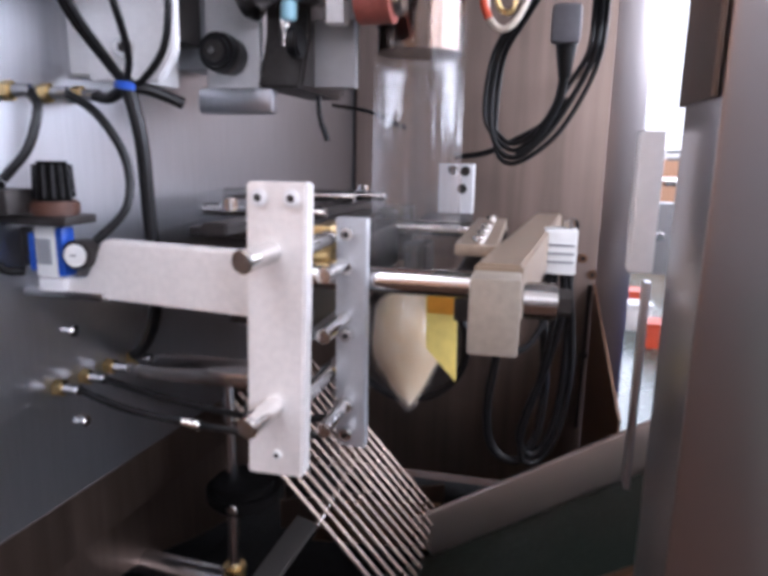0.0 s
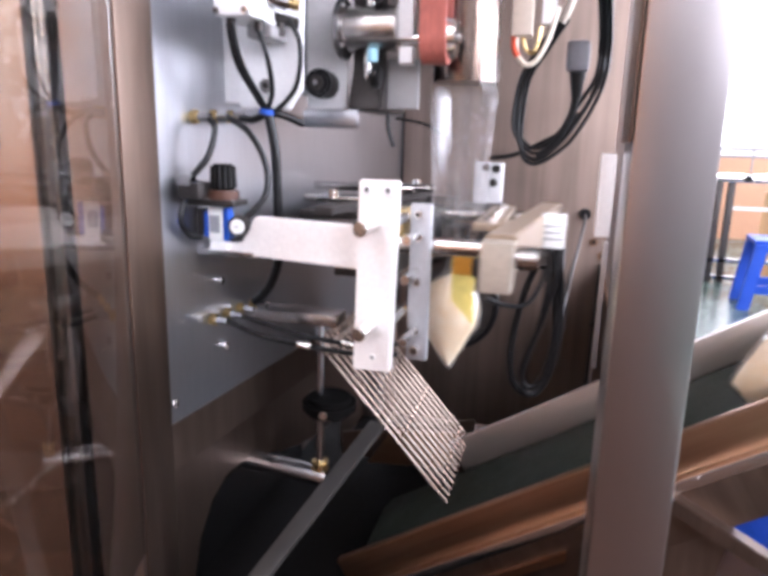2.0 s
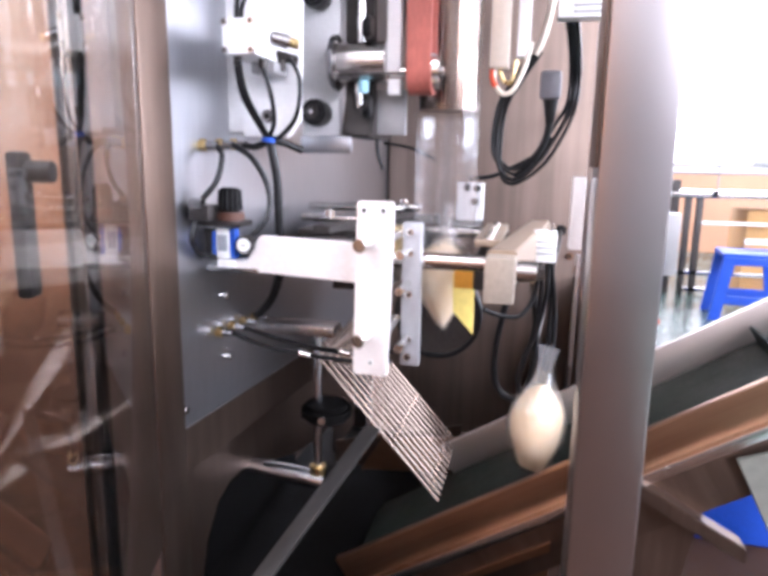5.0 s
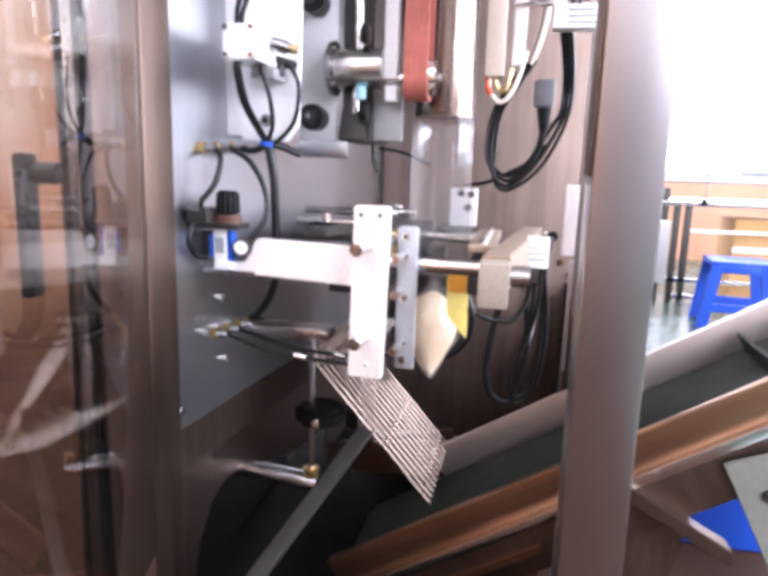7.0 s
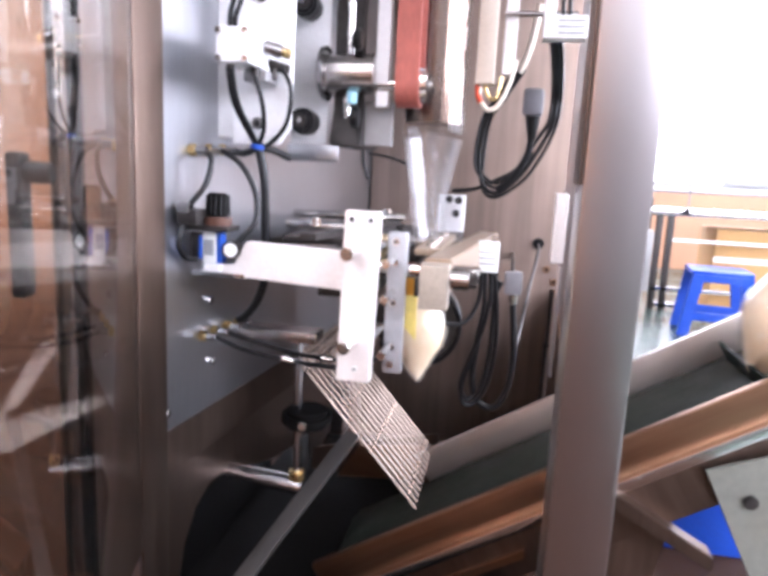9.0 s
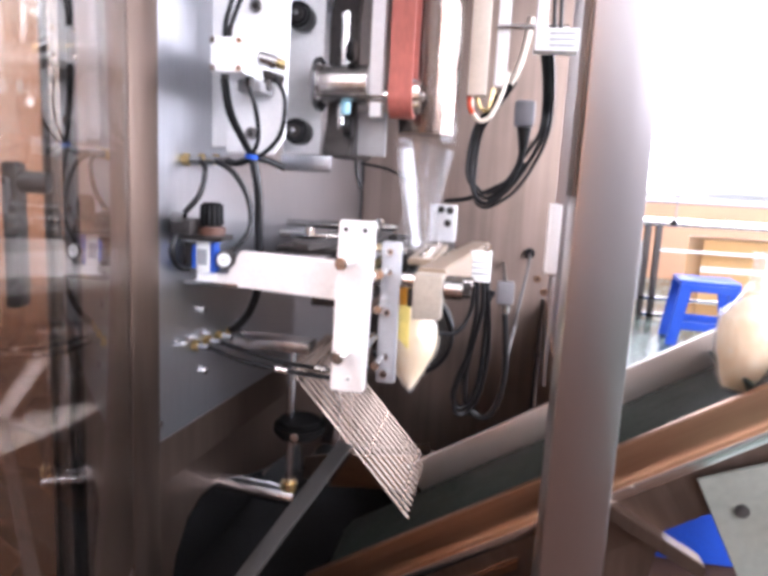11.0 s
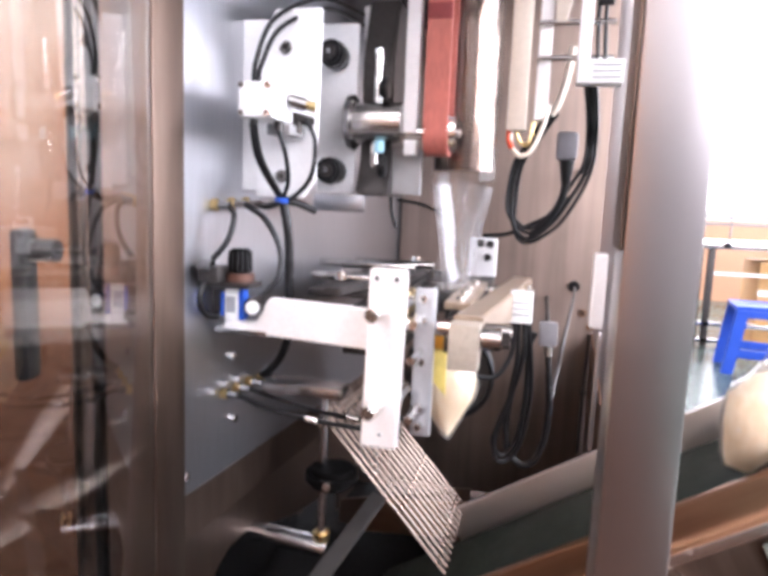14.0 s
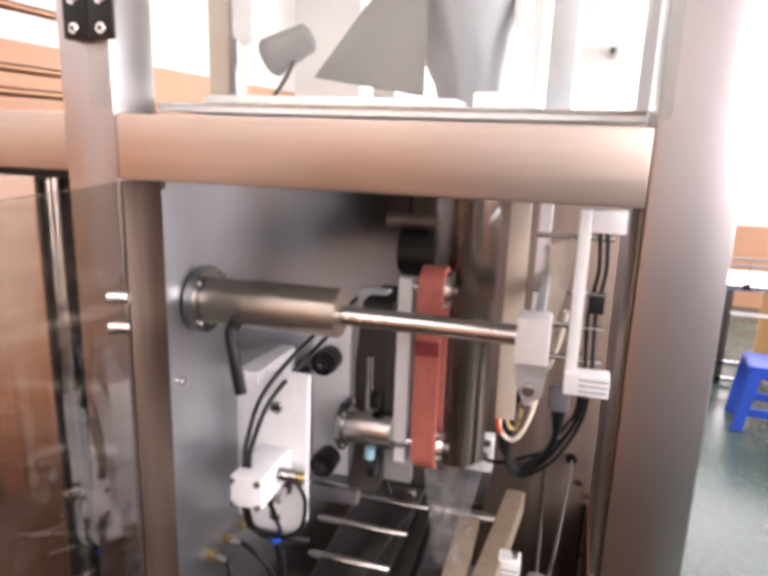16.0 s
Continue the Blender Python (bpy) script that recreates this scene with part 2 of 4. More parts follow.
def bm_loft(sections, seg=20, cap=True):
    """Ovals (x, y, z, half width x, half width y) joined in order."""
    bm = bmesh.new()
    rings = []
    for x, y, z, a, b in sections:
        rings.append([bm.verts.new((x + a * math.cos(2 * math.pi * k / seg), y + b * math.sin(2 * math.pi * k / seg), z)) for k in range(seg)])
    for p, q in zip(rings, rings[1:]):
        for k in range(seg):
            bm.faces.new((p[k], p[(k + 1) % seg], q[(k + 1) % seg], q[k]))
    if cap:
        bm.faces.new(rings[0][::-1])
        bm.faces.new(rings[-1])
    return bm


def mesh_of(name, bm, material):
    me = bpy.data.meshes.new(name)
    bm.to_mesh(me)
    bm.free()
    me.materials.append(material)
    for f in me.polygons:
        f.use_smooth = True
    me.set_sharp_from_angle(angle=radians(24))
    return me


def part(name, bm, material, parent=None, label=""):
    ob = new(name, mesh_of(name, bm, material))
    ob.parent = parent
    if label:
        ob["label"] = label
    return ob


def thing(name, label, category, at=(0, 0, 0), group="", kind=""):
    ob = new(name)
    ob.location = at
    ob.empty_display_size = 0.05
    return tagged(ob, label, category, group, kind)


def bolts(parent, spots, r=0.006, h=0.005, axis="x", material=None, name="bolt"):
    """Socket-head bolts at the spots, pointing along an axis (sign by h)."""
    d = {"x": Vector((h, 0, 0)), "y": Vector((0, h, 0)), "z": Vector((0, 0, h))}[axis]
    me = mesh_of(name, bm_cyl((0, 0, 0), d, r, seg=14, bevel=r * 0.18), material or CHROME)
    sock = mesh_of("socket", bm_cyl(d * 0.9, d * 1.04, r * 0.5, seg=6), DARK)
    for s in spots:
        b = new(name, me)
        b.parent, b.location = parent, s
        k = new("socket", sock)
        k.parent = b


# ---------------------------------------------------------------- the hall
def slab(name, *a, m, label, cat):
    return tagged(part(name, bm_box(*a, bevel=0), m), label, cat, kind="structure")


for q in ((0.70, 6, -2.7, 1.6), (0.25, 6, 1.6, 7)):
    slab("floor", *q, -0.1, 0, m=FLOOR, label="shiny green painted concrete workshop floor", cat="floor")
for q in ((-3.2, 0.70, -2.7, 1.6), (-3.2, 0.25, 1.6, 7)):
    slab("floor_machine_bay", *q, -0.1, 0, m=FLOORB, label="red-brown painted concrete floor of the machine bay", cat="floor")
for q in ((-3.2, 6, -0.6, 7), (-3.2, 6, -2.7, -2.0), (-3.2, -2.3, -2.0, -0.6), (-0.5, 6, -2.0, -0.6)):
    slab("ceiling", *q, 3.5, 3.6, m=WALLW, label="plain white workshop ceiling", cat="ceiling")


def walled(tag, axis, at, lo, hi, thick, openings, dado=1.0):
    """A painted wall with window openings; axis is the one that it runs along."""
    def piece(nm, a, b, z0, z1, m, lab, cat="wall", t=thick):
        s = sorted((at, at + t))
        q = (a, b, *s, z0, z1) if axis == "x" else (*s, a, b, z0, z1)
        slab(nm, *q, m=m, label=lab, cat=cat)
    # The front dado is out of view; its grey darkens the posts' reflections.
    if tag == "front":
        piece("dado_" + tag, lo, hi, 0, dado - 0.1, GREYW, "unseen grey lower wall that tones reflections in the posts")
    else:
        piece("dado_" + tag, lo, hi, 0, dado - 0.1, DADO, "terracotta painted lower part of the hall wall")
    piece("wall_sill_" + tag, lo, hi, dado - 0.1, dado, WALLW, "white painted wall band under the windows")
    piece("wall_top_" + tag, lo, hi, 3.3, 3.5, WALLW, "white painted wall band over the windows")
    x = lo
    for i, (a, b) in enumerate(openings):
        piece(f"wall_{tag}_{i + 1}", x, a, dado, 3.3, WALLW, "white painted wall pier between windows")
        x = b
    piece(f"wall_{tag}_{len(openings) + 1}", x, hi, dado, 3.3, WALLW, "white painted wall pier between windows")


walled("back", "x", 7.0, -3.2, 6, 0.2, [(-2.4, 5.4)], 0.95)
walled("front", "x", -2.7, -0.30, 6, -0.2, [(1.6, 4.6)], 1.6)
walled("right", "y", 6.0, -2.7, 7, 0.2, [(-2.4, 5)], 1.0)
walled("left", "y", -3.2, -2.7, 7, -0.2, [], 2.2)
# Unseen white wall piece and foot, added so the left post reflects white.
slab("wall_front_reflector", -3.2, -2.25, -2.9, -2.7, 0.80, 2.1, m=WALLW, label="unseen white wall piece added for the left post to reflect", cat="wall")
slab("wall_front_reflector_foot", -3.2, -2.25, -2.9, -2.7, 0, 0.80, m=DADO, label="unseen terracotta foot under the added white wall piece", cat="wall")
slab("wall_front_bay", -2.25, -0.30, -2.9, -2.7, 0, 2.1, m=DADO, label="terracotta painted wall of the machine bay", cat="wall")
slab("wall_front_bay_top", -3.2, -0.30, -2.9, -2.7, 2.1, 3.5, m=WALLW, label="white painted upper wall of the machine bay", cat="wall")
slab("backdrop_back", -8, 9, 9.0, 9.05, 0, 6, m=GLOW, label="bright overcast daylight outside the windows", cat="backdrop")
slab("backdrop_front", -2, 9, -5.05, -5.0, 0, 6, m=GLOW, label="bright overcast daylight outside the windows", cat="backdrop")
slab("backdrop_right", 8.0, 8.05, -4, 9, 0, 6, m=GLOW, label="bright overcast daylight outside the windows", cat="backdrop")

# ---------------------------------------------------------------- machine frame
PX0, PX1, QX0, QX1, FY = -0.552, -0.482, 0.088, 0.166, 0.345
RY = 1.54   # face of the rear panel
frame_thing = thing("packing_machine", "brushed stainless steel frame of a vertical packing machine", "machine frame")
part("left_post", bm_box(PX0, PX1, FY, FY + 0.08, 0, 2.35, 0.006), POST, frame_thing)
part("right_post", bm_box(QX0, QX1, FY, FY + 0.08, 0, 2.35, 0.004), POST, frame_thing)
part("cross_beam", bm_box(PX1, QX0, FY + 0.002, FY + 0.08, 1.55, 1.624, 0.003), BEAM, frame_thing)
part("rear_post", bm_box(PX0, PX1, RY + 0.01, RY + 0.09, 0, 2.35, 0.004), POST, frame_thing)
part("rear_post", bm_box(QX0 + 0.08, 0.246, RY + 0.01, RY + 0.09, 0, 2.35, 0.004), POST, frame_thing)
part("top_rail", bm_box(PX1, QX0, FY + 0.002, FY + 0.08, 2.27, 2.35, 0.003), STEEL_H, frame_thing)
part("side_rail", bm_box(PX0 + 0.003, PX1 - 0.003, FY + 0.08, 1.53, 1.55, 1.62, 0.003), STEEL, frame_thing)
part("side_rail", bm_box(QX0 + 0.003, QX1 - 0.003, FY + 0.08, 1.53, 1.55, 1.62, 0.003), STEEL, frame_thing)

part("inner_angle", bm_box(PX1 + 0.0005, PX1 + 0.004, FY + 0.004, FY + 0.076, 0.05, 1.548, 0.001), DULL, frame_thing, "steel angle inside the post, shaded brown in its colour")

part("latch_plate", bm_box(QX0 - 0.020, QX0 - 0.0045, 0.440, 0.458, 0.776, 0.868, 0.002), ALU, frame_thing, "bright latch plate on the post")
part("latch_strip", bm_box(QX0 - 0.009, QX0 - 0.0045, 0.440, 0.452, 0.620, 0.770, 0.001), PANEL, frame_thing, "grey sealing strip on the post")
part("inner_angle", bm_box(QX0 - 0.004, QX0 - 0.0005, FY + 0.004, FY + 0.076, 0.88, 1.548, 0.001), DULL, frame_thing, "steel angle inside the post, shaded brown in its colour")

def wall_x(y):
    """The face of the side panel, which stands five degrees askew."""
    return -0.505 + 0.0872 * (y - 0.60)


side = thing("side_panel", "grey brushed steel side panel inside the packing machine", "panel")
part("sheet", bm_poly([(wall_x(0.428) - 0.006, 0.428), (wall_x(0.428), 0.428), (wall_x(RY), RY), (wall_x(RY) - 0.006, RY)], "z", 0.373, 1.629, 0), PANEL, side)
part("kick_strip", bm_poly([(wall_x(0.43) + 0.0005, 0.43), (wall_x(0.43) + 0.003, 0.43), (wall_x(RY - 0.01) + 0.003, RY - 0.01), (wall_x(RY - 0.01) + 0.0005, RY - 0.01)], "z", 0.370, 0.446, 0), DULL, side, "steel strip along the lower edge, shaded brown in its colour")
bolts(side, [(wall_x(y), y, z) for y, z in ((0.611, 0.645), (0.618, 0.531), (0.48, 0.479), (0.50, 1.24), (0.47, 1.535))], 0.007, 0.007, "x")
rear = thing("rear_panel", "brushed steel rear panel inside the packing machine, warm reflection in its colour", "panel")
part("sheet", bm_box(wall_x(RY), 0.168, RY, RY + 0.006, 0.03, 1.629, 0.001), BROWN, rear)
part("corner_seam", bm_box(wall_x(RY) + 0.001, wall_x(RY) + 0.006, RY - 0.005, RY - 0.0005, 0.40, 1.62, 0), DARK, rear, "dark corner seam")
bolts(rear, [(0.098, 1.305, 1.030)], 0.012, -0.012, "y", WHITE, "knob")
part("knob_stem", bm_cyl((0.098, 1.305, 1.030), (0.098, RY, 1.030), 0.005), STEEL, rear)
guard = thing("outlet_guard", "dark steel guard plates beside the conveyor outlet", "guard")
part("far_plate", bm_poly([(1.012, 0.0), (1.535, 0.0), (1.535, 0.56), (1.012, 0.44)], "x", 0.164, 0.168, 0), BROWNREFLECT, guard)
part("near_plate", bm_poly([(0.425, 0.0), (0.665, 0.0), (0.665, 0.32), (0.425, 0.23)], "x", 0.150, 0.154, 0), BROWNREFLECT, guard)
deck = thing("machine_deck", "bright steel deck plate over the packing station", "deck plate")
part("plate", bm_box(PX1, QX0, FY + 0.081, RY, 1.63, 1.636, 0.001), ALU, deck)
part("edge_strip", bm_box(PX1, QX0, FY + 0.081, FY + 0.095, 1.636, 1.642, 0.001), STEEL_H, deck)
bolts(deck, [(x, 0.46, 1.636) for x in (-0.44, -0.30, -0.02, 0.06)], 0.006, 0.005, "z")

# ---------------------------------------------------------------- acrylic doors and side cabinet
door = thing("lower_acrylic_door", "open clear acrylic safety door with black handle", "machine door", (-0.472, 0.333, 0))
door.rotation_euler = (0, 0, math.atan2(-0.232, 0.07) )
part("sheet", bm_box(0.0, 0.60, -0.003, 0.003, 0.33, 1.549, 0.0008), ACRYLIC, door).visible_shadow = False
for z in (1.40,):
    part("hinge_screw", bm_cyl((0.02, -0.012, z + 0.018), (0.02, 0.012, z + 0.018), 0.007, bevel=0.001), CHROME, door)
    part("hinge_screw", bm_cyl((0.02, -0.012, z - 0.018), (0.02, 0.012, z - 0.018), 0.007, bevel=0.001), CHROME, door)
handle = part("handle", bm_box(0.232, 0.256, -0.040, -0.026, 0.752, 0.886, 0.005), BLACK, door, "black plastic lever handle")
part("handle_neck", bm_cyl((0.244, -0.028, 0.868), (0.244, -0.003, 0.868), 0.010, bevel=0.001), BLACK, door)

cab = thing("control_cabinet", "brushed steel control cabinet with closed door", "cabinet")
part("body", bm_box(-1.30, -0.60, 0.38, 1.2, 0.02, 1.62, 0.004), STEEL, cab)
part("door", bm_box(-1.28, -0.608, 0.352, 0.378, 0.06, 1.548, 0.004), DOORSTEEL, cab, "brushed steel cabinet door, brown reflection tinting its colour")
part("gap_seal", bm_box(-0.596, -0.556, 0.40, 0.42, 0.02, 1.55, 0.001), BLACK, cab, "black rubber seal")
part("top_gap", bm_box(-1.28, -0.56, 0.375, 0.39, 1.545, 1.556, 0), BLACK, cab, "black gap seal")
part("head_rail", bm_box(-1.30, -0.555, 0.355, 0.42, 1.556, 1.625, 0.003), BEAM, cab)

updoor = thing("upper_acrylic_door", "clear acrylic upper safety door on black hinges", "machine door")
part("sheet", bm_box(PX1 - 0.02, QX0 + 0.01, FY - 0.012, FY - 0.006, 1.63, 2.2, 0.0008), ACRYLIC, updoor).visible_shadow = False
hinge = part("hinge", bm_box(-0.528, -0.497, FY - 0.016, FY + 0.001, 1.70, 1.752, 0.003), BLACK, updoor, "black plastic hinge")
part("hinge", bm_box(-0.494, -0.463, FY - 0.016, FY - 0.011, 1.70, 1.752, 0.002), BLACK, updoor, "black plastic hinge")
bolts(updoor, [(x, FY - 0.016, z) for x in (-0.513, -0.478) for z in (1.711, 1.741)], 0.006, -0.003, "y")

# ---------------------------------------------------------------- forming tube, collar and film
TX, TY, TR = -0.155, 0.905, 0.060
former = thing("forming_tube", "polished steel forming tube carrying the film", "forming tube")
part("tube", bm_cyl((TX, TY, 0.985), (TX, TY, 2.0), TR, seg=40), TUBE, former)
part("collar", bm_loft([(TX, TY, 1.655, 0.066, 0.066), (TX - 0.004, TY - 0.008, 1.70, 0.070, 0.074), (TX - 0.02, TY - 0.02, 1.78, 0.095, 0.10), (TX - 0.05, TY - 0.03, 1.88, 0.15, 0.13)], 32, False), ALUGREY, former, "grey steel forming collar")
part("hopper_skirt", bm_loft([(TX - 0.03, TY, 1.80, 0.068, 0.068), (TX - 0.03, TY, 1.86, 0.072, 0.072), (TX - 0.03, TY, 2.0, 0.085, 0.085)], 32, False), ORANGE, former, "orange plastic hopper skirt")
part("collar_wing", bm_poly([(-0.402, 1.70), (-0.215, 1.672), (-0.215, 1.90), (-0.24, 1.90)], "y", 0.74, 0.746, 0.001), GREYSHEET, former, "grey triangular sheet of the collar")
bay = thing("film_drive_frame", "white aluminium bars and plates above the deck", "frame")
part("left_bar", bm_box(-0.512, -0.470, 0.60, 0.64, 1.637, 2.2, 0.002), TAN, bay)
part("white_bracket", bm_poly([(-0.445, 1.735), (-0.428, 1.722), (-0.412, 1.735), (-0.405, 2.1), (-0.445, 2.1)], "y", 0.55, 0.565, 0.002), ALU, bay)
part("bracket_post", bm_box(-0.455, -0.446, 0.556, 0.57, 1.637, 2.1, 0.001), STEEL, bay)
part("bracket_foot", bm_box(-0.462, -0.444, 0.55, 0.575, 1.637, 1.652, 0.002), BLACK, bay)
part("reel_motor", bm_cyl((-0.415, 0.60, 1.712), (-0.350, 0.60, 1.742), 0.028, 0.020, bevel=0.004), GREYSHEET, bay, "grey conical sensor head")
part("sensor_wire", bm_hose([(-0.43, 0.58, 1.64), (-0.40, 0.585, 1.66), (-0.375, 0.59, 1.70), (-0.37, 0.595, 1.74)], 0.003), DARK, bay)
for x0, x1, y, m in ((-0.088, -0.070, 0.80, ALU), (-0.060, -0.044, 0.82, ALU), (-0.030, 0.012, 0.80, ALUGREY)):
    part("upright_bar", bm_box(x0, x1, y, y + 0.02, 1.637, 2.2, 0.002), m, bay)
part("side_plate", bm_box(0.016, 0.075, 0.62, 0.63, 1.66, 2.2, 0.002), ALU, bay, "white side plate")
bolts(bay, [(0.056, 0.62, 1.722)], 0.008, -0.012, "y")
part("slide_block", bm_box(-0.11, -0.03, 0.56, 0.72, 1.637, 1.668, 0.004), ALU, bay)
part("slide_block", bm_box(-0.46, -0.12, 0.50, 0.70, 1.637, 1.655, 0.003), ALU, bay)
film = thing("film_tube", "clear plastic film tube hanging from the forming tube", "film tube")
part("sleeve", bm_loft([(TX, TY, 0.968, 0.0635, 0.0635), (TX, TY, 1.64, 0.0635, 0.0635)], 40, False), TIGHT, film)


def film_panel(sign):
    """Half of the hanging tube, hinged along its upper edge."""
    bm = bmesh.new()
    rows, rnd = [], random.Random(7 + sign)
    crease = [rnd.uniform(-0.0022, 0.0022) for _ in range(29)]
    for i in range(13):
        z = -0.27 * i / 12
        rows.append([bm.verts.new((sign * 0.062 * max(0.0, math.cos(a)) ** 0.7 + crease[k] * (0.4 + i / 12), 0.0635 * math.sin(a) * (1 + 0.05 * i / 12) + 0.5 * crease[-k], z)) for k, a in enumerate(np.linspace(-math.pi / 2, math.pi / 2, 29))])
    for p, q in zip(rows, rows[1:]):
        for k in range(28):
            bm.faces.new((p[k], p[k + 1], q[k + 1], q[k]))
    ob = part("film_side", bm, FILM, film)
    ob.location = (TX, TY, 0.968)
    return ob


film_l, film_r = film_panel(-1), film_panel(1)

# ---------------------------------------------------------------- pull belt unit
belt = thing("pull_belt_unit", "red rubber film pull belt with steel gearbox", "belt drive")


def belt_loop(yc, half, z0, z1, x0, x1, t):
    """A closed belt in the plane across x."""
    line = [(yc + half * math.cos(a), z1 - half + half * math.sin(a)) for a in np.linspace(0, math.pi, 14)] + [(yc + half * math.cos(a), z0 + half + half * math.sin(a)) for a in np.linspace(math.pi, 2 * math.pi, 14)]
    bm = bmesh.new()
    rings = []
    for y, z in line:
        cy, cz = yc, min(max(z, z0 + half), z1 - half)
        d = Vector((y - cy, z - cz))
        d = d.normalized() * t if d.length else Vector((0, 0))
        rings.append([bm.verts.new(v) for v in ((x0, y, z), (x1, y, z), (x1, y - d.x, z - d.y), (x0, y - d.x, z - d.y))])
    for i in range(len(rings)):
        a, b = rings[i], rings[(i + 1) % len(rings)]
        for k in range(4):
            bm.faces.new((a[k], a[(k + 1) % 4], b[(k + 1) % 4], b[k]))
    bmesh.ops.recalc_face_normals(bm, faces=bm.faces)
    return bm


part("belt", belt_loop(0.80, 0.040, 1.005, 1.39, -0.214, -0.171, 0.009), RED, belt, "red rubber belt")
part("belt_joint", bm_box(-0.2145, -0.1705, 0.7585, 0.7605, 1.235, 1.262, 0.0005), mat("dark_red_splice", (0.22, 0.03, 0.03), 0.5), belt, "dark red splice of the belt")
for z in (1.047, 1.348):
    pl = part("pulley", bm_cyl((-0.216, 0.80, z), (-0.158, 0.80, z), 0.0335, seg=32, bevel=0.003), CHROME, belt)
    part("hub", bm_cyl((-0.158, 0.80, z), (-0.150, 0.80, z), 0.009, bevel=0.001), STEEL, pl)
    part("shaft", bm_cyl((-0.256, 0.80, z), (-0.163, 0.80, z), 0.009), CHROME, belt)
part("belt_backing", bm_box(-0.205, -0.18, 0.785, 0.815, 1.08, 1.315, 0.002), ALUGREY, belt)
part("mounting_bar", bm_box(-0.257, -0.231, 0.790, 0.812, 1.046, 1.365, 0.002), ALU, belt, "white aluminium mounting bar")
part("end_block", bm_box(-0.254, -0.231, 0.790, 0.815, 1.006, 1.034, 0.002), ALU, belt)
g = part("gearbox", bm_cyl((-0.352, 0.80, 1.064), (-0.257, 0.80, 1.064), 0.037, seg=36, bevel=0.002), STEEL_H, belt, "polished round gearbox housing")
part("flange", bm_cyl((-0.360, 0.80, 1.064), (-0.350, 0.80, 1.064), 0.051, bevel=0.002), STEEL, g)
bolts(belt, [(-0.350, 0.80 + 0.044 * math.cos(a), 1.064 + 0.044 * math.sin(a)) for a in (0.8, 2.3, 3.9, 5.5)], 0.005, 0.006, "x")
part("rear_motor", bm_cyl((-0.33, 1.10, 1.36), (-0.20, 1.10, 1.36), 0.055, bevel=0.006), DARK, belt, "dark drive motor")
part("motor_shaft", bm_cyl((-0.36, 1.08, 1.43), (-0.22, 1.08, 1.43), 0.018), BROWN, belt)
part("motor_mount", bm_box(-0.30, -0.21, 1.17, RY, 1.33, 1.50, 0.004), DULL, belt)
part("blue_fitting", bm_cyl((-0.298, 0.782, 1.008), (-0.298, 0.782, 1.030), 0.010, bevel=0.002), mat("pale_blue_plastic", (0.35, 0.62, 0.72), 0.35), belt, "pale blue plastic fitting")
part("gear_body", bm_poly([(0.79, 0.93), (0.98, 0.93), (1.0, 1.0), (1.0, 1.30), (0.86, 1.30), (0.82, 1.18), (0.82, 1.0)], "x", -0.345, -0.285, 0.004), DARK, belt, "dark grey gear housing")
part("lower_bracket", bm_box(-0.335, -0.23, 0.84, 0.86, 0.935, 1.02, 0.002), GREYSHEET, belt)
for x, z0, z1 in ((-0.318, 0.955, 1.03), (-0.314, 1.09, 1.20)):
    part("pillar", bm_cyl((x, 0.822, z0), (x, 0.822, z1), 0.009), CHROME, belt)
for z in (0.985, 1.125):
    part("roller", bm_cyl((-0.300, 0.79, z), (-0.285, 0.79, z), 0.020, bevel=0.003), BLACK, belt)
part("upper_block", bm_box(-0.371, -0.311, 0.905, 0.955, 1.240, 1.303, 0.003), ALU, belt, "white valve block")
part("upper_arm", bm_cyl((-0.325, 0.93, 1.20), (-0.325, 0.93, 1.242), 0.008), CHROME, belt)

# ---------------------------------------------------------------- air cylinder plate on the side panel
cyl = thing("cylinder_bracket", "white aluminium bracket plates with air cylinder", "bracket")
part("front_plate", bm_poly([(-0.470, 0.921), (-0.386, 0.921), (-0.366, 0.95), (-0.361, 1.222), (-0.440, 1.222), (-0.470, 1.16)], "y", 0.630, 0.642, 0.002), ALU, cyl)
part("wall_block", bm_box(-0.504, -0.46, 0.642, 0.80, 0.93, 1.21, 0.003), ALU, cyl)
part("rear_plate", bm_box(-0.436, -0.358, 0.830, 0.842, 0.933, 1.251, 0.002), ALU, cyl)
part("rear_foot", bm_box(-0.500, -0.430, 0.842, 0.900, 0.96, 1.22, 0.003), ALUGREY, cyl)
part("slide", bm_box(-0.472, -0.440, 0.66, 0.828, 0.985, 1.16, 0.004), DARK, cyl)
for z in (0.974, 1.187):
    k = part("damper", bm_cyl((-0.396, 0.775, z), (-0.396, 0.829, z), 0.024, bevel=0.005), BLACK, cyl, "black rubber damper")
    part("damper_groove", bm_cyl((-0.396, 0.795, z), (-0.396, 0.802, z), 0.0255, bevel=0.001), DARK, k)
    part("damper_ring", bm_cyl((-0.396, 0.771, z), (-0.396, 0.776, z), 0.013, bevel=0.001), DARK, k)
    part("damper_bolt", bm_cyl((-0.396, 0.766, z), (-0.396, 0.772, z), 0.005, seg=6), STEEL, k)
bolts(cyl, [(-0.418, 0.630, 1.16), (-0.422, 0.630, 0.955)], 0.011, -0.008, "y")
vb = part("air_cylinder", bm_box(-0.446, -0.392, 0.515, 0.628, 1.036, 1.088, 0.004), ALU, cyl, "white square air cylinder")
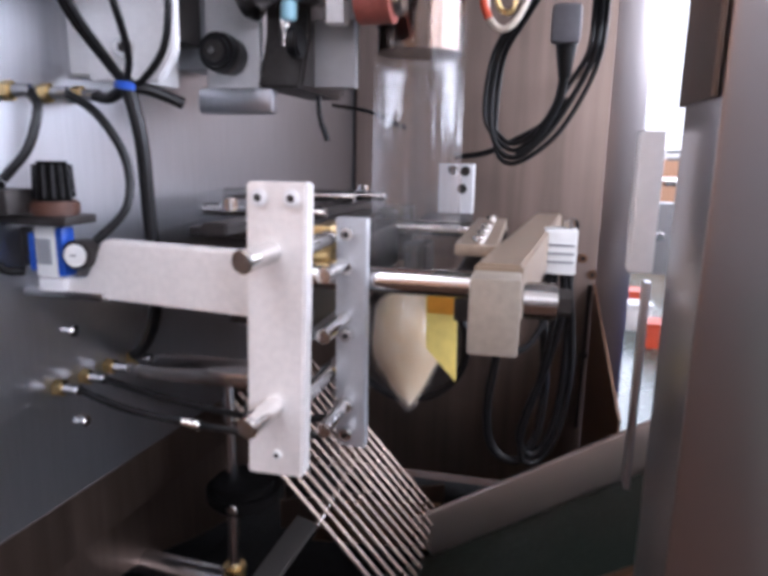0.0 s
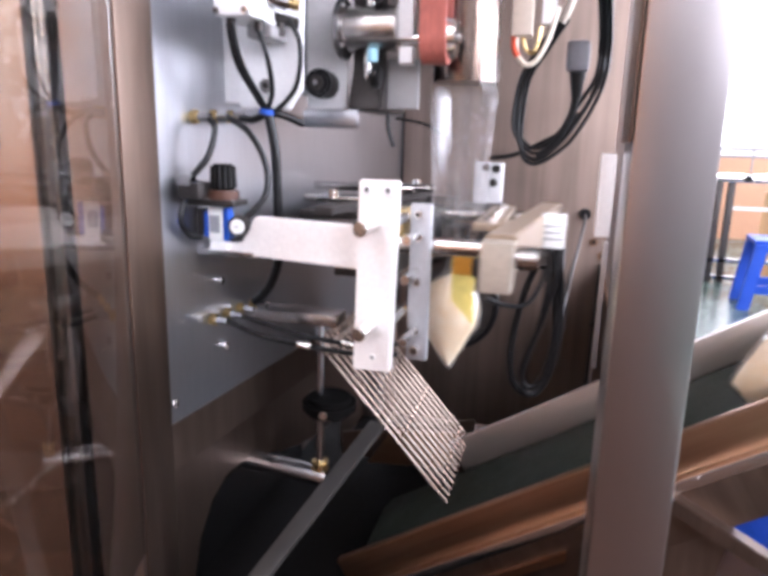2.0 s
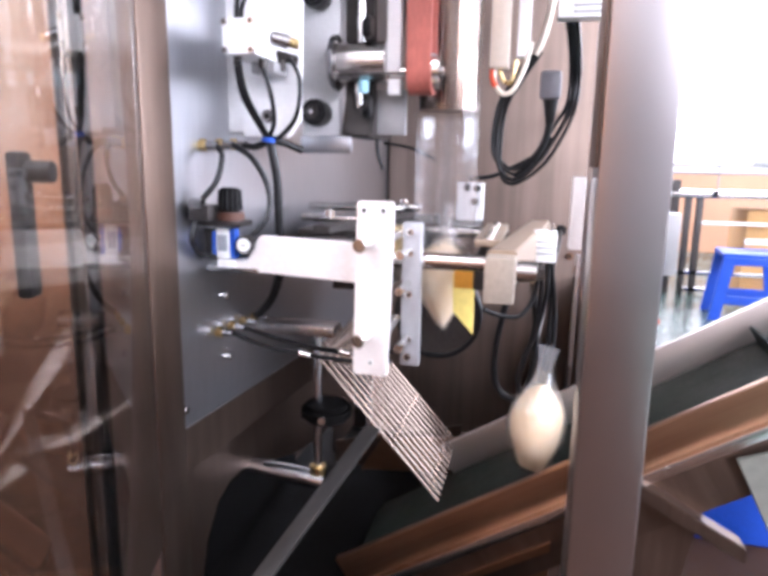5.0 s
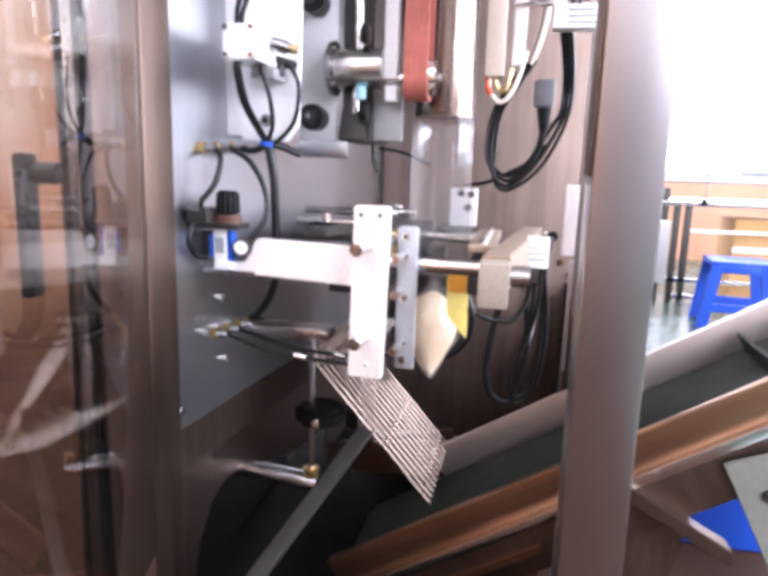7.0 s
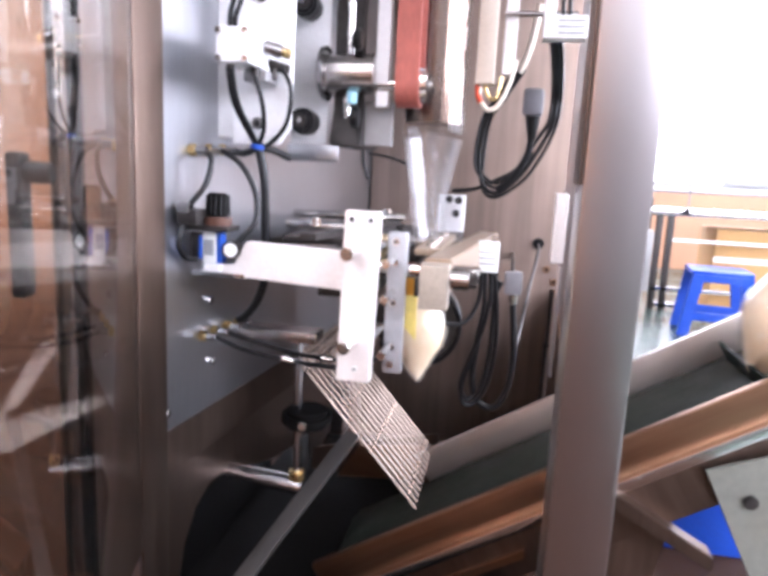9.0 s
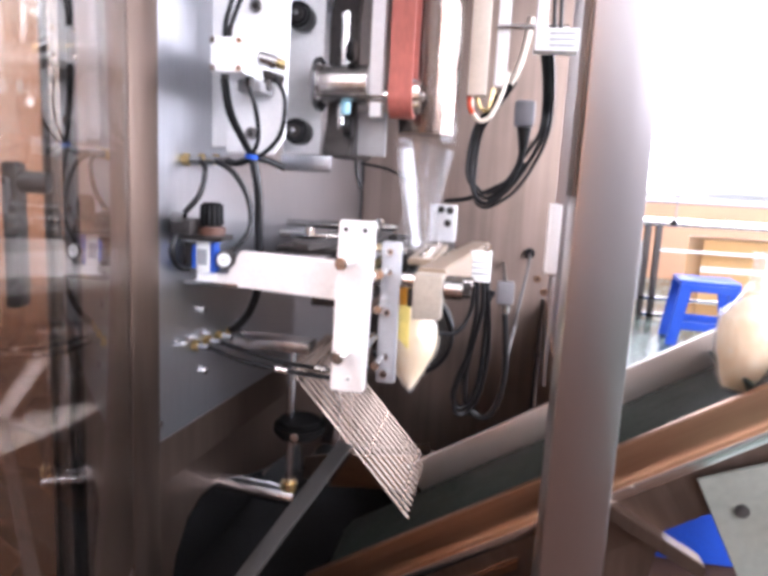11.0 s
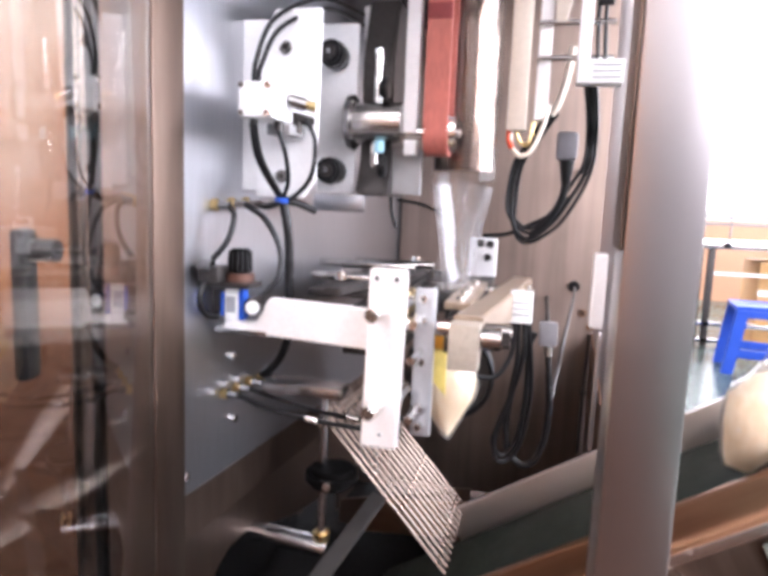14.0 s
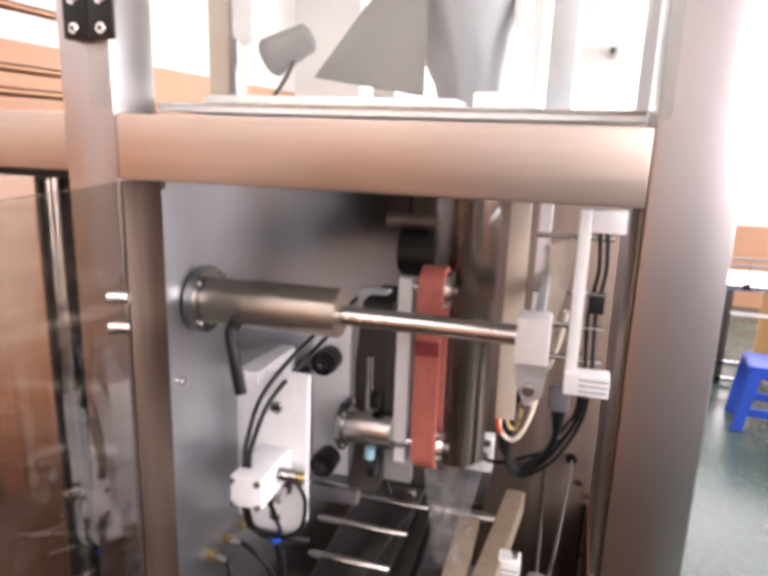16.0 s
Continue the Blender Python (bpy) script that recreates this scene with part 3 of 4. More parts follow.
bolts(cyl, [(x, 0.515, z) for x in (-0.440, -0.398) for z in (1.042, 1.082)], 0.005, -0.006, "y")
for x, y in ((-0.43, 0.535), (-0.40, 0.56), (-0.385, 0.60)):
    part("elbow_fitting", bm_cyl((x, y, 1.022), (x, y, 1.04), 0.0065, bevel=0.001), DARK, cyl)
part("side_fitting", bm_cyl((-0.392, 0.575, 1.070), (-0.366, 0.585, 1.064), 0.011, bevel=0.002), STEEL, cyl, "steel flow control valve")
part("side_fitting", bm_cyl((-0.366, 0.585, 1.064), (-0.352, 0.590, 1.061), 0.008, bevel=0.001), BRASS, cyl)
part("side_fitting", bm_cyl((-0.400, 0.60, 1.050), (-0.362, 0.612, 1.040), 0.008, bevel=0.002), DARK, cyl)
part("lower_valve", bm_box(-0.425, -0.385, 0.57, 0.625, 1.016, 1.034, 0.003), GREYSHEET, cyl)

# ---------------------------------------------------------------- telescopic tube across the front
tube = thing("clamp_tube", "brushed steel sleeve with sliding rod and clamp lever", "support tube")
TZ = 1.357
part("flange", bm_cyl((-0.510, 0.555, TZ), (-0.493, 0.555, TZ), 0.052, bevel=0.002), STEEL, tube)
part("sleeve", bm_cyl((-0.493, 0.555, TZ), (-0.280, 0.555, TZ), 0.036, seg=36, bevel=0.002), mat("satin_brass_grey_steel", (0.47, 0.42, 0.36), 0.36, 1.0, 0.04, 6, (1, 1, 1), 0.03, 160, rvar=0.1), tube)
part("rod", bm_cyl((-0.28, 0.555, TZ - 0.003), (-0.015, 0.555, TZ - 0.003), 0.0145, bevel=0.001), CHROME, tube)
lv = part("clamp_lever", bm_hose([(-0.43, 0.515, 1.335), (-0.432, 0.505, 1.325), (-0.425, 0.50, 1.29), (-0.415, 0.50, 1.235)], 0.009), BLACK, tube, "black clamp lever")
part("lever_boss", bm_cyl((-0.43, 0.53, 1.345), (-0.43, 0.508, 1.332), 0.010, bevel=0.002), DARK, lv)
bolts(tube, [(-0.493, 0.555 + 0.043 * math.cos(a), TZ + 0.043 * math.sin(a)) for a in (0.78, 2.36, 3.93, 5.5)], 0.006, 0.006, "x")
part("end_block", bm_box(-0.030, 0.014, 0.535, 0.585, 1.320, 1.383, 0.003), ALU, tube, "white clamp block on the rod")
part("end_plate", bm_poly([(-0.03, 1.32), (0.016, 1.32), (0.010, 1.27), (-0.012, 1.255), (-0.026, 1.285)], "y", 0.55, 0.566, 0.002), ALUGREY, tube)
part("end_bolt", bm_cyl((-0.008, 0.548, 1.283), (-0.008, 0.535, 1.283), 0.009, bevel=0.002), CHROME, tube)
part("carrier", bm_box(-0.012, 0.002, 0.585, 0.955, 1.335, 1.37, 0.002), ALUGREY, tube)

# ---------------------------------------------------------------- vertical sealer
seal = thing("vertical_sealer", "ivory vertical heat sealing bar with wires", "sealer")
part("heat_bar", bm_box(-0.079, -0.042, 0.915, 0.945, 1.068, 1.50, 0.002), TAN, seal, "ivory heat bar")
part("backing_bar", bm_box(-0.028, -0.004, 0.945, 0.965, 1.092, 1.50, 0.002), ALU, seal, "white aluminium bar")
part("side_upright", bm_box(0.045, 0.066, 0.895, 0.910, 1.15, 1.495, 0.002), ALU, seal)
part("top_block", bm_box(0.066, 0.124, 0.895, 0.925, 1.455, 1.495, 0.002), ALU, seal)
lb = part("bottom_block", bm_box(0.045, 0.126, 0.885, 0.925, 1.150, 1.192, 0.002), WHITE, seal, "white ribbed terminal block")
for z in (1.16, 1.171, 1.182):
    part("rib", bm_box(0.072, 0.122, 0.8825, 0.8855, z - 0.0015, z + 0.0015, 0), PRINT, lb)
for z in (1.205, 1.27, 1.335, 1.44):
    part("guide_pin", bm_cyl((-0.03, 0.935, z), (0.11, 0.935, z), 0.005), CHROME, seal)
for x in (0.082, 0.095):
    part("cable", bm_hose([(x, 0.93, 1.46), (x + 0.006, 0.935, 1.38), (x - 0.004, 0.935, 1.30), (x, 0.93, 1.19)], 0.004), BLACK, seal)
part("clip", bm_box(0.074, 0.104, 0.92, 0.945, 1.30, 1.335, 0.003), BLACK, seal)
part("tan_wedge", bm_poly([(-0.004, 1.42), (0.04, 1.44), (0.035, 1.34), (0.02, 1.27), (0.0, 1.27)], "y", 0.93, 0.95, 0.001), TAN, seal)
part("wire", bm_hose([(-0.070, 0.93, 1.068), (-0.068, 0.93, 1.04), (-0.050, 0.93, 1.02), (-0.030, 0.93, 1.03), (-0.012, 0.94, 1.07), (0.0, 0.95, 1.12)], 0.0045), CERAMIC, seal, "ivory insulated wire")
part("wire", bm_hose([(-0.074, 0.93, 1.069), (-0.073, 0.928, 1.05), (-0.066, 0.926, 1.033)], 0.0055), REDWIRE, seal, "red insulated wire")
part("wire", bm_hose([(-0.06, 0.935, 1.068), (-0.05, 0.935, 1.045), (-0.035, 0.935, 1.045), (-0.028, 0.94, 1.085)], 0.004), BRASS, seal)

loop = thing("cable_loop", "black cable loop with grey plug hanging on the panel", "cable")
for dx, dz, rad in ((0.0, 0.0, 0.0052), (-0.010, 0.012, 0.0042), (0.009, -0.010, 0.0042), (-0.004, 0.022, 0.0036)):
    part("cable", bm_hose([(0.072 + dx, 0.93, 1.16), (0.083 + dx, 1.0, 1.13), (0.094 + dx, 1.10, 1.081), (0.092 + dx, 1.115, 1.02), (0.071 + dx, 1.12, 0.965 + dz), (0.028 + dx, 1.12, 0.893 + dz), (-0.022, 1.12, 0.850 + dz), (-0.055, 1.12, 0.866 + dz), (-0.069 + dx, 1.12, 0.92), (-0.060 + dx, 1.12, 1.012), (-0.030 + dx, 1.11, 1.065), (0.010 + dx, 1.09, 1.125)], rad), BLACK, loop)
part("sleeving", bm_hose([(0.006, 1.09, 1.118), (0.018, 1.09, 1.145), (0.030, 1.09, 1.19), (0.040, 1.08, 1.26)], 0.008), TAN, loop, "tan braided cable sleeve")
part("cable", bm_hose([(0.055, 1.13, 0.945), (0.02, 1.13, 0.905), (-0.04, 1.135, 0.872), (-0.08, 1.14, 0.855), (-0.13, 1.16, 0.848)], 0.005), BLACK, loop)
part("plug", bm_box(0.020, 0.066, 1.085, 1.112, 1.025, 1.086, 0.010), mat("grey_plug", (0.13, 0.125, 0.135), 0.5), loop, "grey cable plug")
part("plug_boot", bm_cyl((0.045, 1.10, 1.026), (0.046, 1.105, 0.975), 0.017, 0.010), BLACK, loop)
part("cable", bm_hose([(0.046, 1.105, 0.98), (0.038, 1.115, 0.935), (0.006, 1.12, 0.878), (-0.025, 1.12, 0.855)], 0.008), BLACK, loop)

# ---------------------------------------------------------------- jaw station
jaw = thing("sealing_jaw_frame", "white aluminium jaw frame with guide shafts", "sealing jaws")
fp = part("front_plate", bm_poly([(-0.231, 0.826), (-0.177, 0.826), (-0.183, 0.561), (-0.236, 0.561)], "y", 0.500, 0.520, 0.002), JAWALU, jaw, "white aluminium plate")
bolts(jaw, [(-0.219, 0.500, 0.813), (-0.190, 0.500, 0.813)], 0.0075, -0.004, "y", ALU)
bolts(jaw, [(-0.207, 0.500, 0.582)], 0.0045, -0.003, "y", WHITE)
for z in (0.768, 0.628):
    p = part("clamp_pin", bm_cyl((-0.216, 0.455, z - 0.003), (-0.208, 0.52, z), 0.010, bevel=0.002), CHROME, jaw)
    part("spacer", bm_cyl((-0.19, 0.52, z), (-0.19, 0.60, z), 0.008), CHROME, jaw)
part("rear_plate", bm_box(-0.180, -0.148, 0.590, 0.604, 0.552, 0.790, 0.003), ALUGREY, jaw)
bolts(jaw, [(-0.166, 0.590, z) for z in (0.775, 0.742, 0.675, 0.60, 0.57)], 0.0065, -0.012, "y")
for z in (0.745, 0.69, 0.60):
    part("link_pin", bm_cyl((-0.170, 0.520, z), (-0.170, 0.590, z), 0.007, bevel=0.001), CHROME, jaw)
part("left_jaw", bm_box(-0.255, -0.222, 0.62, 1.12, 0.66, 0.735, 0.004), DARK, jaw, "dark heated left jaw")
part("left_jaw_back", bm_box(-0.30, -0.258, 0.60, 1.14, 0.672, 0.745, 0.003), DARK, jaw)
part("arm", bm_poly([(-0.408, 0.762), (-0.236, 0.757), (-0.236, 0.694), (-0.496, 0.706), (-0.47, 0.716), (-0.43, 0.722)], "y", 0.548, 0.568, 0.002), JAWALU, jaw, "white aluminium side arm")
part("arm_ledge", bm_box(-0.503, -0.41, 0.545, 0.60, 0.700, 0.708, 0.001), STEEL, jaw)
for y in (0.62, 1.10):
    part("guide_shaft", bm_cyl((-0.42, y, 0.725), (-0.03, y, 0.725), 0.0135, bevel=0.001), CHROME, jaw, "polished guide shaft")
for x0, x1, y, z in ((-0.42, -0.25, 0.78, 0.775), (-0.44, -0.24, 0.88, 0.79), (-0.40, -0.22, 1.00, 0.785)):
    part("tie_rod", bm_cyl((x0, y, z), (x1, y, z), 0.008, bevel=0.001), CHROME, jaw)
part("top_plate", bm_box(-0.40, -0.26, 0.70, 1.12, 0.748, 0.760, 0.002), DARK, jaw)
part("lever_bar", bm_poly([(-0.345, 0.63), (-0.315, 0.63), (-0.245, 1.10), (-0.275, 1.10)], "z", 0.761, 0.774, 0.002), DARK, jaw, "dark oily lever bar")
part("lever_pin", bm_cyl((-0.325, 0.66, 0.785), (-0.325, 0.66, 0.800), 0.010, bevel=0.002), CHROME, jaw)
part("lever_pin", bm_cyl((-0.268, 1.04, 0.785), (-0.268, 1.04, 0.800), 0.010, bevel=0.002), CHROME, jaw)
part("spring_block", bm_box(-0.222, -0.20, 0.64, 0.70, 0.735, 0.775, 0.003), BRASS, jaw)
part("rear_bridge", bm_box(-0.40, -0.20, 1.14, 1.16, 0.66, 0.76, 0.002), DARK, jaw)
part("rear_rail", bm_box(-0.20, -0.108, 1.14, 1.34, 0.715, 0.733, 0.002), DARK, jaw)
bk = part("rear_bracket", bm_box(-0.178, -0.108, 1.30, 1.34, 0.735, 0.834, 0.002), ALU, jaw, "white bracket with two bolts")
bolts(jaw, [(-0.130, 1.30, 0.785), (-0.125, 1.30, 0.820), (-0.150, 1.30, 0.822)], 0.010, -0.004, "y", DARK)

mover = thing("moving_jaw", "steel sealing jaw with sensor box and yellow guard", "sealing jaw")
part("end_block", bm_box(-0.056, -0.010, 0.560, 0.602, 0.672, 0.744, 0.003), BEIGE, mover, "tan lacquered jaw end block")
part("jaw_beam", bm_poly([(-0.056, 0.604), (-0.010, 0.604), (0.054, 1.21), (0.008, 1.21)], "z", 0.692, 0.750, 0.003), BROWNBAR, mover, "long brown jaw carrier beam")
part("jaw_bar", bm_box(-0.086, -0.048, 0.72, 1.125, 0.660, 0.722, 0.004), DARK, mover, "dark heated jaw bar")
part("jaw_top", bm_box(-0.088, -0.040, 0.72, 1.05, 0.738, 0.752, 0.003), BROWNBAR, mover)
bolts(mover, [(-0.062, 0.74, 0.752), (-0.062, 0.81, 0.752), (-0.062, 0.88, 0.752), (-0.062, 1.0, 0.752)], 0.008, 0.008, "z")
part("guard_head", bm_box(-0.129, -0.090, 0.7985, 0.8075, 0.648, 0.690, 0.002), ORANGE, mover, "orange head of the guard strip")
part("guard", bm_poly([(-0.131, 0.675), (-0.090, 0.675), (-0.088, 0.556), (-0.112, 0.582), (-0.129, 0.60)], "y", 0.80, 0.806, 0.0005), YELLOW, mover, "yellow plastic guard strip")
sb = part("sensor_box", bm_box(0.016, 0.062, 0.915, 0.955, 0.688, 0.752, 0.003), WHITE, mover, "white sensor box")
for z in (0.706, 0.718, 0.730):
    part("print_line", bm_box(0.022, 0.058, 0.9132, 0.9155, z - 0.0016, z + 0.0016, 0), PRINT, sb)
part("box_bolt", bm_cyl((0.05, 0.93, 0.752), (0.05, 0.93, 0.765), 0.008, bevel=0.001), CHROME, sb)
part("end_cap", bm_cyl((-0.008, 0.58, 0.722), (0.022, 0.58, 0.722), 0.017, bevel=0.002), CHROME, mover)
part("end_nut", bm_cyl((0.022, 0.58, 0.722), (0.034, 0.58, 0.722), 0.013, seg=6, bevel=0.001), DARK, mover)
part("cable", bm_hose([(0.048, 0.945, 0.69), (0.050, 0.945, 0.62), (0.034, 0.95, 0.54), (0.010, 0.95, 0.47), (0.000, 0.95, 0.42), (0.018, 0.955, 0.392), (0.044, 0.96, 0.42), (0.058, 0.96, 0.50), (0.060, 0.96, 0.60), (0.058, 0.95, 0.69)], 0.0055), BLACK, mover, "black sensor cable")
part("cable", bm_hose([(0.036, 0.945, 0.69), (0.038, 0.945, 0.61), (0.024, 0.95, 0.51), (0.004, 0.95, 0.43), (0.008, 0.95, 0.385), (0.034, 0.958, 0.385), (0.058, 0.962, 0.43), (0.070, 0.965, 0.52), (0.066, 0.955, 0.61), (0.054, 0.945, 0.69)], 0.005), BLACK, mover, "black sensor cable")
part("cable", bm_hose([(0.028, 0.94, 0.69), (0.026, 0.94, 0.62), (0.0, 0.92, 0.575), (-0.04, 0.90, 0.575), (-0.075, 0.88, 0.59)], 0.005), BLACK, mover, "black sensor cable")

bowl = thing("bag_guide", "dark round bag guide below the sealing jaws", "guide")
part("drum", bm_cyl((-0.178, 1.0, 0.545), (-0.178, 1.06, 0.545), 0.100, seg=40, bevel=0.006), DARK, bowl, "dark round plate")
part("rim", bm_hose([(-0.178 + 0.098 * math.cos(a), 0.998, 0.545 + 0.098 * math.sin(a)) for a in np.linspace(-2.6, 0.9, 14)], 0.006), BLACK, bowl, "black rubber rim")
part("stem", bm_box(-0.20, -0.16, 1.06, 1.14, 0.60, 0.70, 0.003), DARK, bowl)
wallcable = thing("panel_cable", "thin grey cable with connector beside the jaws", "cable")
part("grommet", bm_cyl((0.105, RY, 0.697), (0.105, RY - 0.012, 0.697), 0.016, bevel=0.002), BLACK, wallcable, "black rubber grommet")
part("cable", bm_hose([(0.105, RY - 0.006, 0.696), (0.105, RY - 0.03, 0.685), (0.098, 1.45, 0.650), (0.075, 1.23, 0.60), (0.064, 1.20, 0.53), (0.05, 1.10, 0.48)], 0.0045), mat("dark_grey_cable", (0.09, 0.08, 0.075), 0.5), wallcable)
part("connector", bm_box(0.012, 0.050, 0.966, 0.990, 0.634, 0.686, 0.006), mat("grey_connector", (0.20, 0.19, 0.20), 0.45), wallcable, "grey cable connector")
part("connector_nut", bm_cyl((0.032, 0.978, 0.636), (0.034, 0.978, 0.612), 0.010, 0.008, bevel=0.001), CHROME, wallcable)
part("connector_cable", bm_hose([(0.034, 0.978, 0.615), (0.040, 0.975, 0.56), (0.044, 0.97, 0.49), (0.036, 0.967, 0.42), (0.014, 0.965, 0.378), (-0.012, 0.965, 0.376), (-0.034, 0.965, 0.40), (-0.042, 0.965, 0.45), (-0.036, 0.962, 0.52), (-0.020, 0.958, 0.60), (0.004, 0.955, 0.665)], 0.007), BLACK, wallcable, "black connector cable")
part("mounting_rod", bm_cyl((0.031, 0.990, 0.66), (0.031, RY, 0.66), 0.005), DARK, wallcable)
bolts(rear, [(0.159, RY, 0.582), (0.135, RY, 0.62)], 0.011, -0.006, "y", BROWNREFLECT)
gasket = thing("door_gasket_rod", "thin dark rod beside the steel rear panel", "rod")
part("rod", bm_cyl((0.157, RY - 0.006, 0.56), (0.152, RY - 0.006, 0.20), 0.005), DARK, gasket)
part("clip", bm_box(0.146, 0.166, RY - 0.014, RY - 0.001, 0.380, 0.392, 0.001), DARK, gasket)

# ---------------------------------------------------------------- air regulator, hoses and fittings
reg = thing("air_regulator", "blue and white air filter regulator with gauge", "regulator")
part("body", bm_box(-0.481, -0.456, 0.541, 0.562, 0.722, 0.775, 0.004), WHITE, reg, "white regulator body")
part("blue_band", bm_box(-0.456, -0.447, 0.541, 0.560, 0.724, 0.774, 0.003), BLUEPART, reg, "blue side cover")
part("blue_band", bm_box(-0.488, -0.481, 0.541, 0.560, 0.728, 0.768, 0.003), BLUEPART, reg, "blue side cover")
part("label", bm_box(-0.477, -0.461, 0.5392, 0.5415, 0.736, 0.762, 0), PRINT, reg)
part("top_plate", bm_box(-0.508, -0.428, 0.524, 0.57, 0.777, 0.786, 0.002), DARK, reg)
part("neck", bm_cyl((-0.455, 0.545, 0.786), (-0.455, 0.545, 0.800), 0.023, bevel=0.002), mat("brown_ring_plastic", (0.10, 0.045, 0.03), 0.4), reg, "brown locking ring")
kn = part("knob", bm_cyl((-0.455, 0.545, 0.800), (-0.455, 0.545, 0.838), 0.019, 0.017, seg=16, bevel=0.003), BLACK_SHADE, reg, "black ribbed knob")
for a in np.linspace(0, 2 * math.pi, 14, endpoint=False):
    part("rib", bm_cyl((-0.455 + 0.0185 * math.cos(a), 0.545 + 0.0185 * math.sin(a), 0.803), (-0.455 + 0.0168 * math.cos(a), 0.545 + 0.0168 * math.sin(a), 0.835), 0.0016, seg=6), BLACK, kn)
part("bottom", bm_box(-0.480, -0.450, 0.541, 0.56, 0.708, 0.722, 0.003), ALU, reg)
ga = part("gauge", bm_cyl((-0.431, 0.556, 0.748), (-0.428, 0.534, 0.748), 0.0150, bevel=0.002), DARK, reg, "round pressure gauge")
part("dial", bm_cyl((-0.428, 0.5342, 0.748), (-0.4278, 0.5325, 0.748), 0.0112), WHITE, ga)
part("needle", bm_box(-0.432, -0.4255, 0.5317, 0.5324, 0.7474, 0.7486, 0), DARK, ga)
part("gauge_stub", bm_cyl((-0.447, 0.552, 0.748), (-0.431, 0.552, 0.748), 0.006), BRASS, reg)
part("mount", bm_box(-0.510, -0.480, 0.556, 0.566, 0.73, 0.77, 0.002), DARK, reg)
part("wall_bracket", bm_box(-0.504, -0.470, 0.50, 0.54, 0.788, 0.812, 0.002), DARK, reg)
part("wall_nut", bm_cyl((-0.504, 0.507, 0.812), (-0.482, 0.507, 0.812), 0.010, seg=6, bevel=0.001), CHROME, reg)

FIT_UP = [(0.553, 0.905), (0.60, 0.907), (0.645, 0.909)]
FIT_LO = [(0.582, 0.586), (0.622, 0.586), (0.662, 0.586), (0.705, 0.585)]
fitbm = bm_cyl((0, 0, 0), (0.012, 0, 0), 0.010, seg=6, bevel=0.001)
fit_nut = mesh_of("nut", fitbm, BRASS)
fit_sleeve = mesh_of("sleeve", bm_cyl((0.012, 0, 0), (0.032, 0, 0), 0.0065, seg=14, bevel=0.001), STEEL)
for y, z in FIT_UP + FIT_LO:
    t = thing("hose_fitting", "brass and chrome push-in air hose fitting", "hose fitting", (wall_x(y), y, z), "air fittings on the side panel")
    for me, nm in ((fit_nut, "nut"), (fit_sleeve, "sleeve")):
        o = new(nm, me)
        o.parent = t


def hose(label, r, *pts):
    return tagged(part("air_hose", bm_hose(pts, r), BLACK), label, "hose", "black air hoses")


hose("thick black hose bundle with cable tie", 0.0078, (-0.418, 0.62, 0.922), (-0.408, 0.625, 0.86), (-0.407, 0.63, 0.78), (-0.409, 0.64, 0.70), (-0.43, 0.66, 0.645), (-0.465, 0.69, 0.605), (-0.49, 0.705, 0.587))
hose("black air hose to the air cylinder", 0.0044, (-0.434, 0.535, 1.03), (-0.430, 0.55, 0.98), (-0.424, 0.60, 0.935), (-0.418, 0.62, 0.915))
hose("black air hose to the air cylinder", 0.0044, (-0.426, 0.530, 1.03), (-0.424, 0.55, 0.98), (-0.420, 0.60, 0.935), (-0.416, 0.62, 0.915))
hose("black air hose to the air cylinder", 0.0038, (-0.402, 0.56, 1.03), (-0.392, 0.57, 0.985), (-0.400, 0.60, 0.945), (-0.418, 0.62, 0.918))
hose("black air hose to the air cylinder", 0.0038, (-0.372, 0.60, 1.045), (-0.357, 0.605, 1.01), (-0.365, 0.61, 0.955), (-0.398, 0.62, 0.922), (-0.418, 0.62, 0.915))
hose("black air hose above the air cylinder", 0.0040, (-0.436, 0.545, 1.088), (-0.438, 0.56, 1.13), (-0.425, 0.60, 1.20), (-0.39, 0.72, 1.262), (-0.372, 0.915, 1.288))
hose("black air hose above the air cylinder", 0.0040, (-0.428, 0.545, 1.088), (-0.430, 0.56, 1.12), (-0.415, 0.60, 1.185), (-0.38, 0.72, 1.245), (-0.372, 0.915, 1.268))
hose("black air hose between fitting and regulator", 0.0048, (-0.480, 0.553, 0.905), (-0.468, 0.548, 0.888), (-0.472, 0.535, 0.85), (-0.490, 0.520, 0.82))
hose("black air hose curving to the regulator", 0.0048, (-0.475, 0.60, 0.907), (-0.440, 0.60, 0.885), (-0.418, 0.61, 0.84), (-0.414, 0.60, 0.79), (-0.44, 0.57, 0.75))
hose("black air hose along the fittings", 0.0062, (-0.475, 0.645, 0.908), (-0.45, 0.635, 0.905), (-0.418, 0.62, 0.915))
hose("black air hose behind the bundle", 0.0062, (-0.418, 0.62, 0.915), (-0.395, 0.63, 0.912), (-0.37, 0.65, 0.90))
hose("black air hose under the regulator", 0.0048, (-0.495, 0.515, 0.80), (-0.50, 0.50, 0.76), (-0.497, 0.515, 0.735), (-0.485, 0.53, 0.73))
hose("black air hose running to the jaws", 0.0042, (-0.475, 0.582, 0.586), (-0.42, 0.59, 0.565), (-0.34, 0.60, 0.552), (-0.26, 0.61, 0.545), (-0.20, 0.62, 0.548))
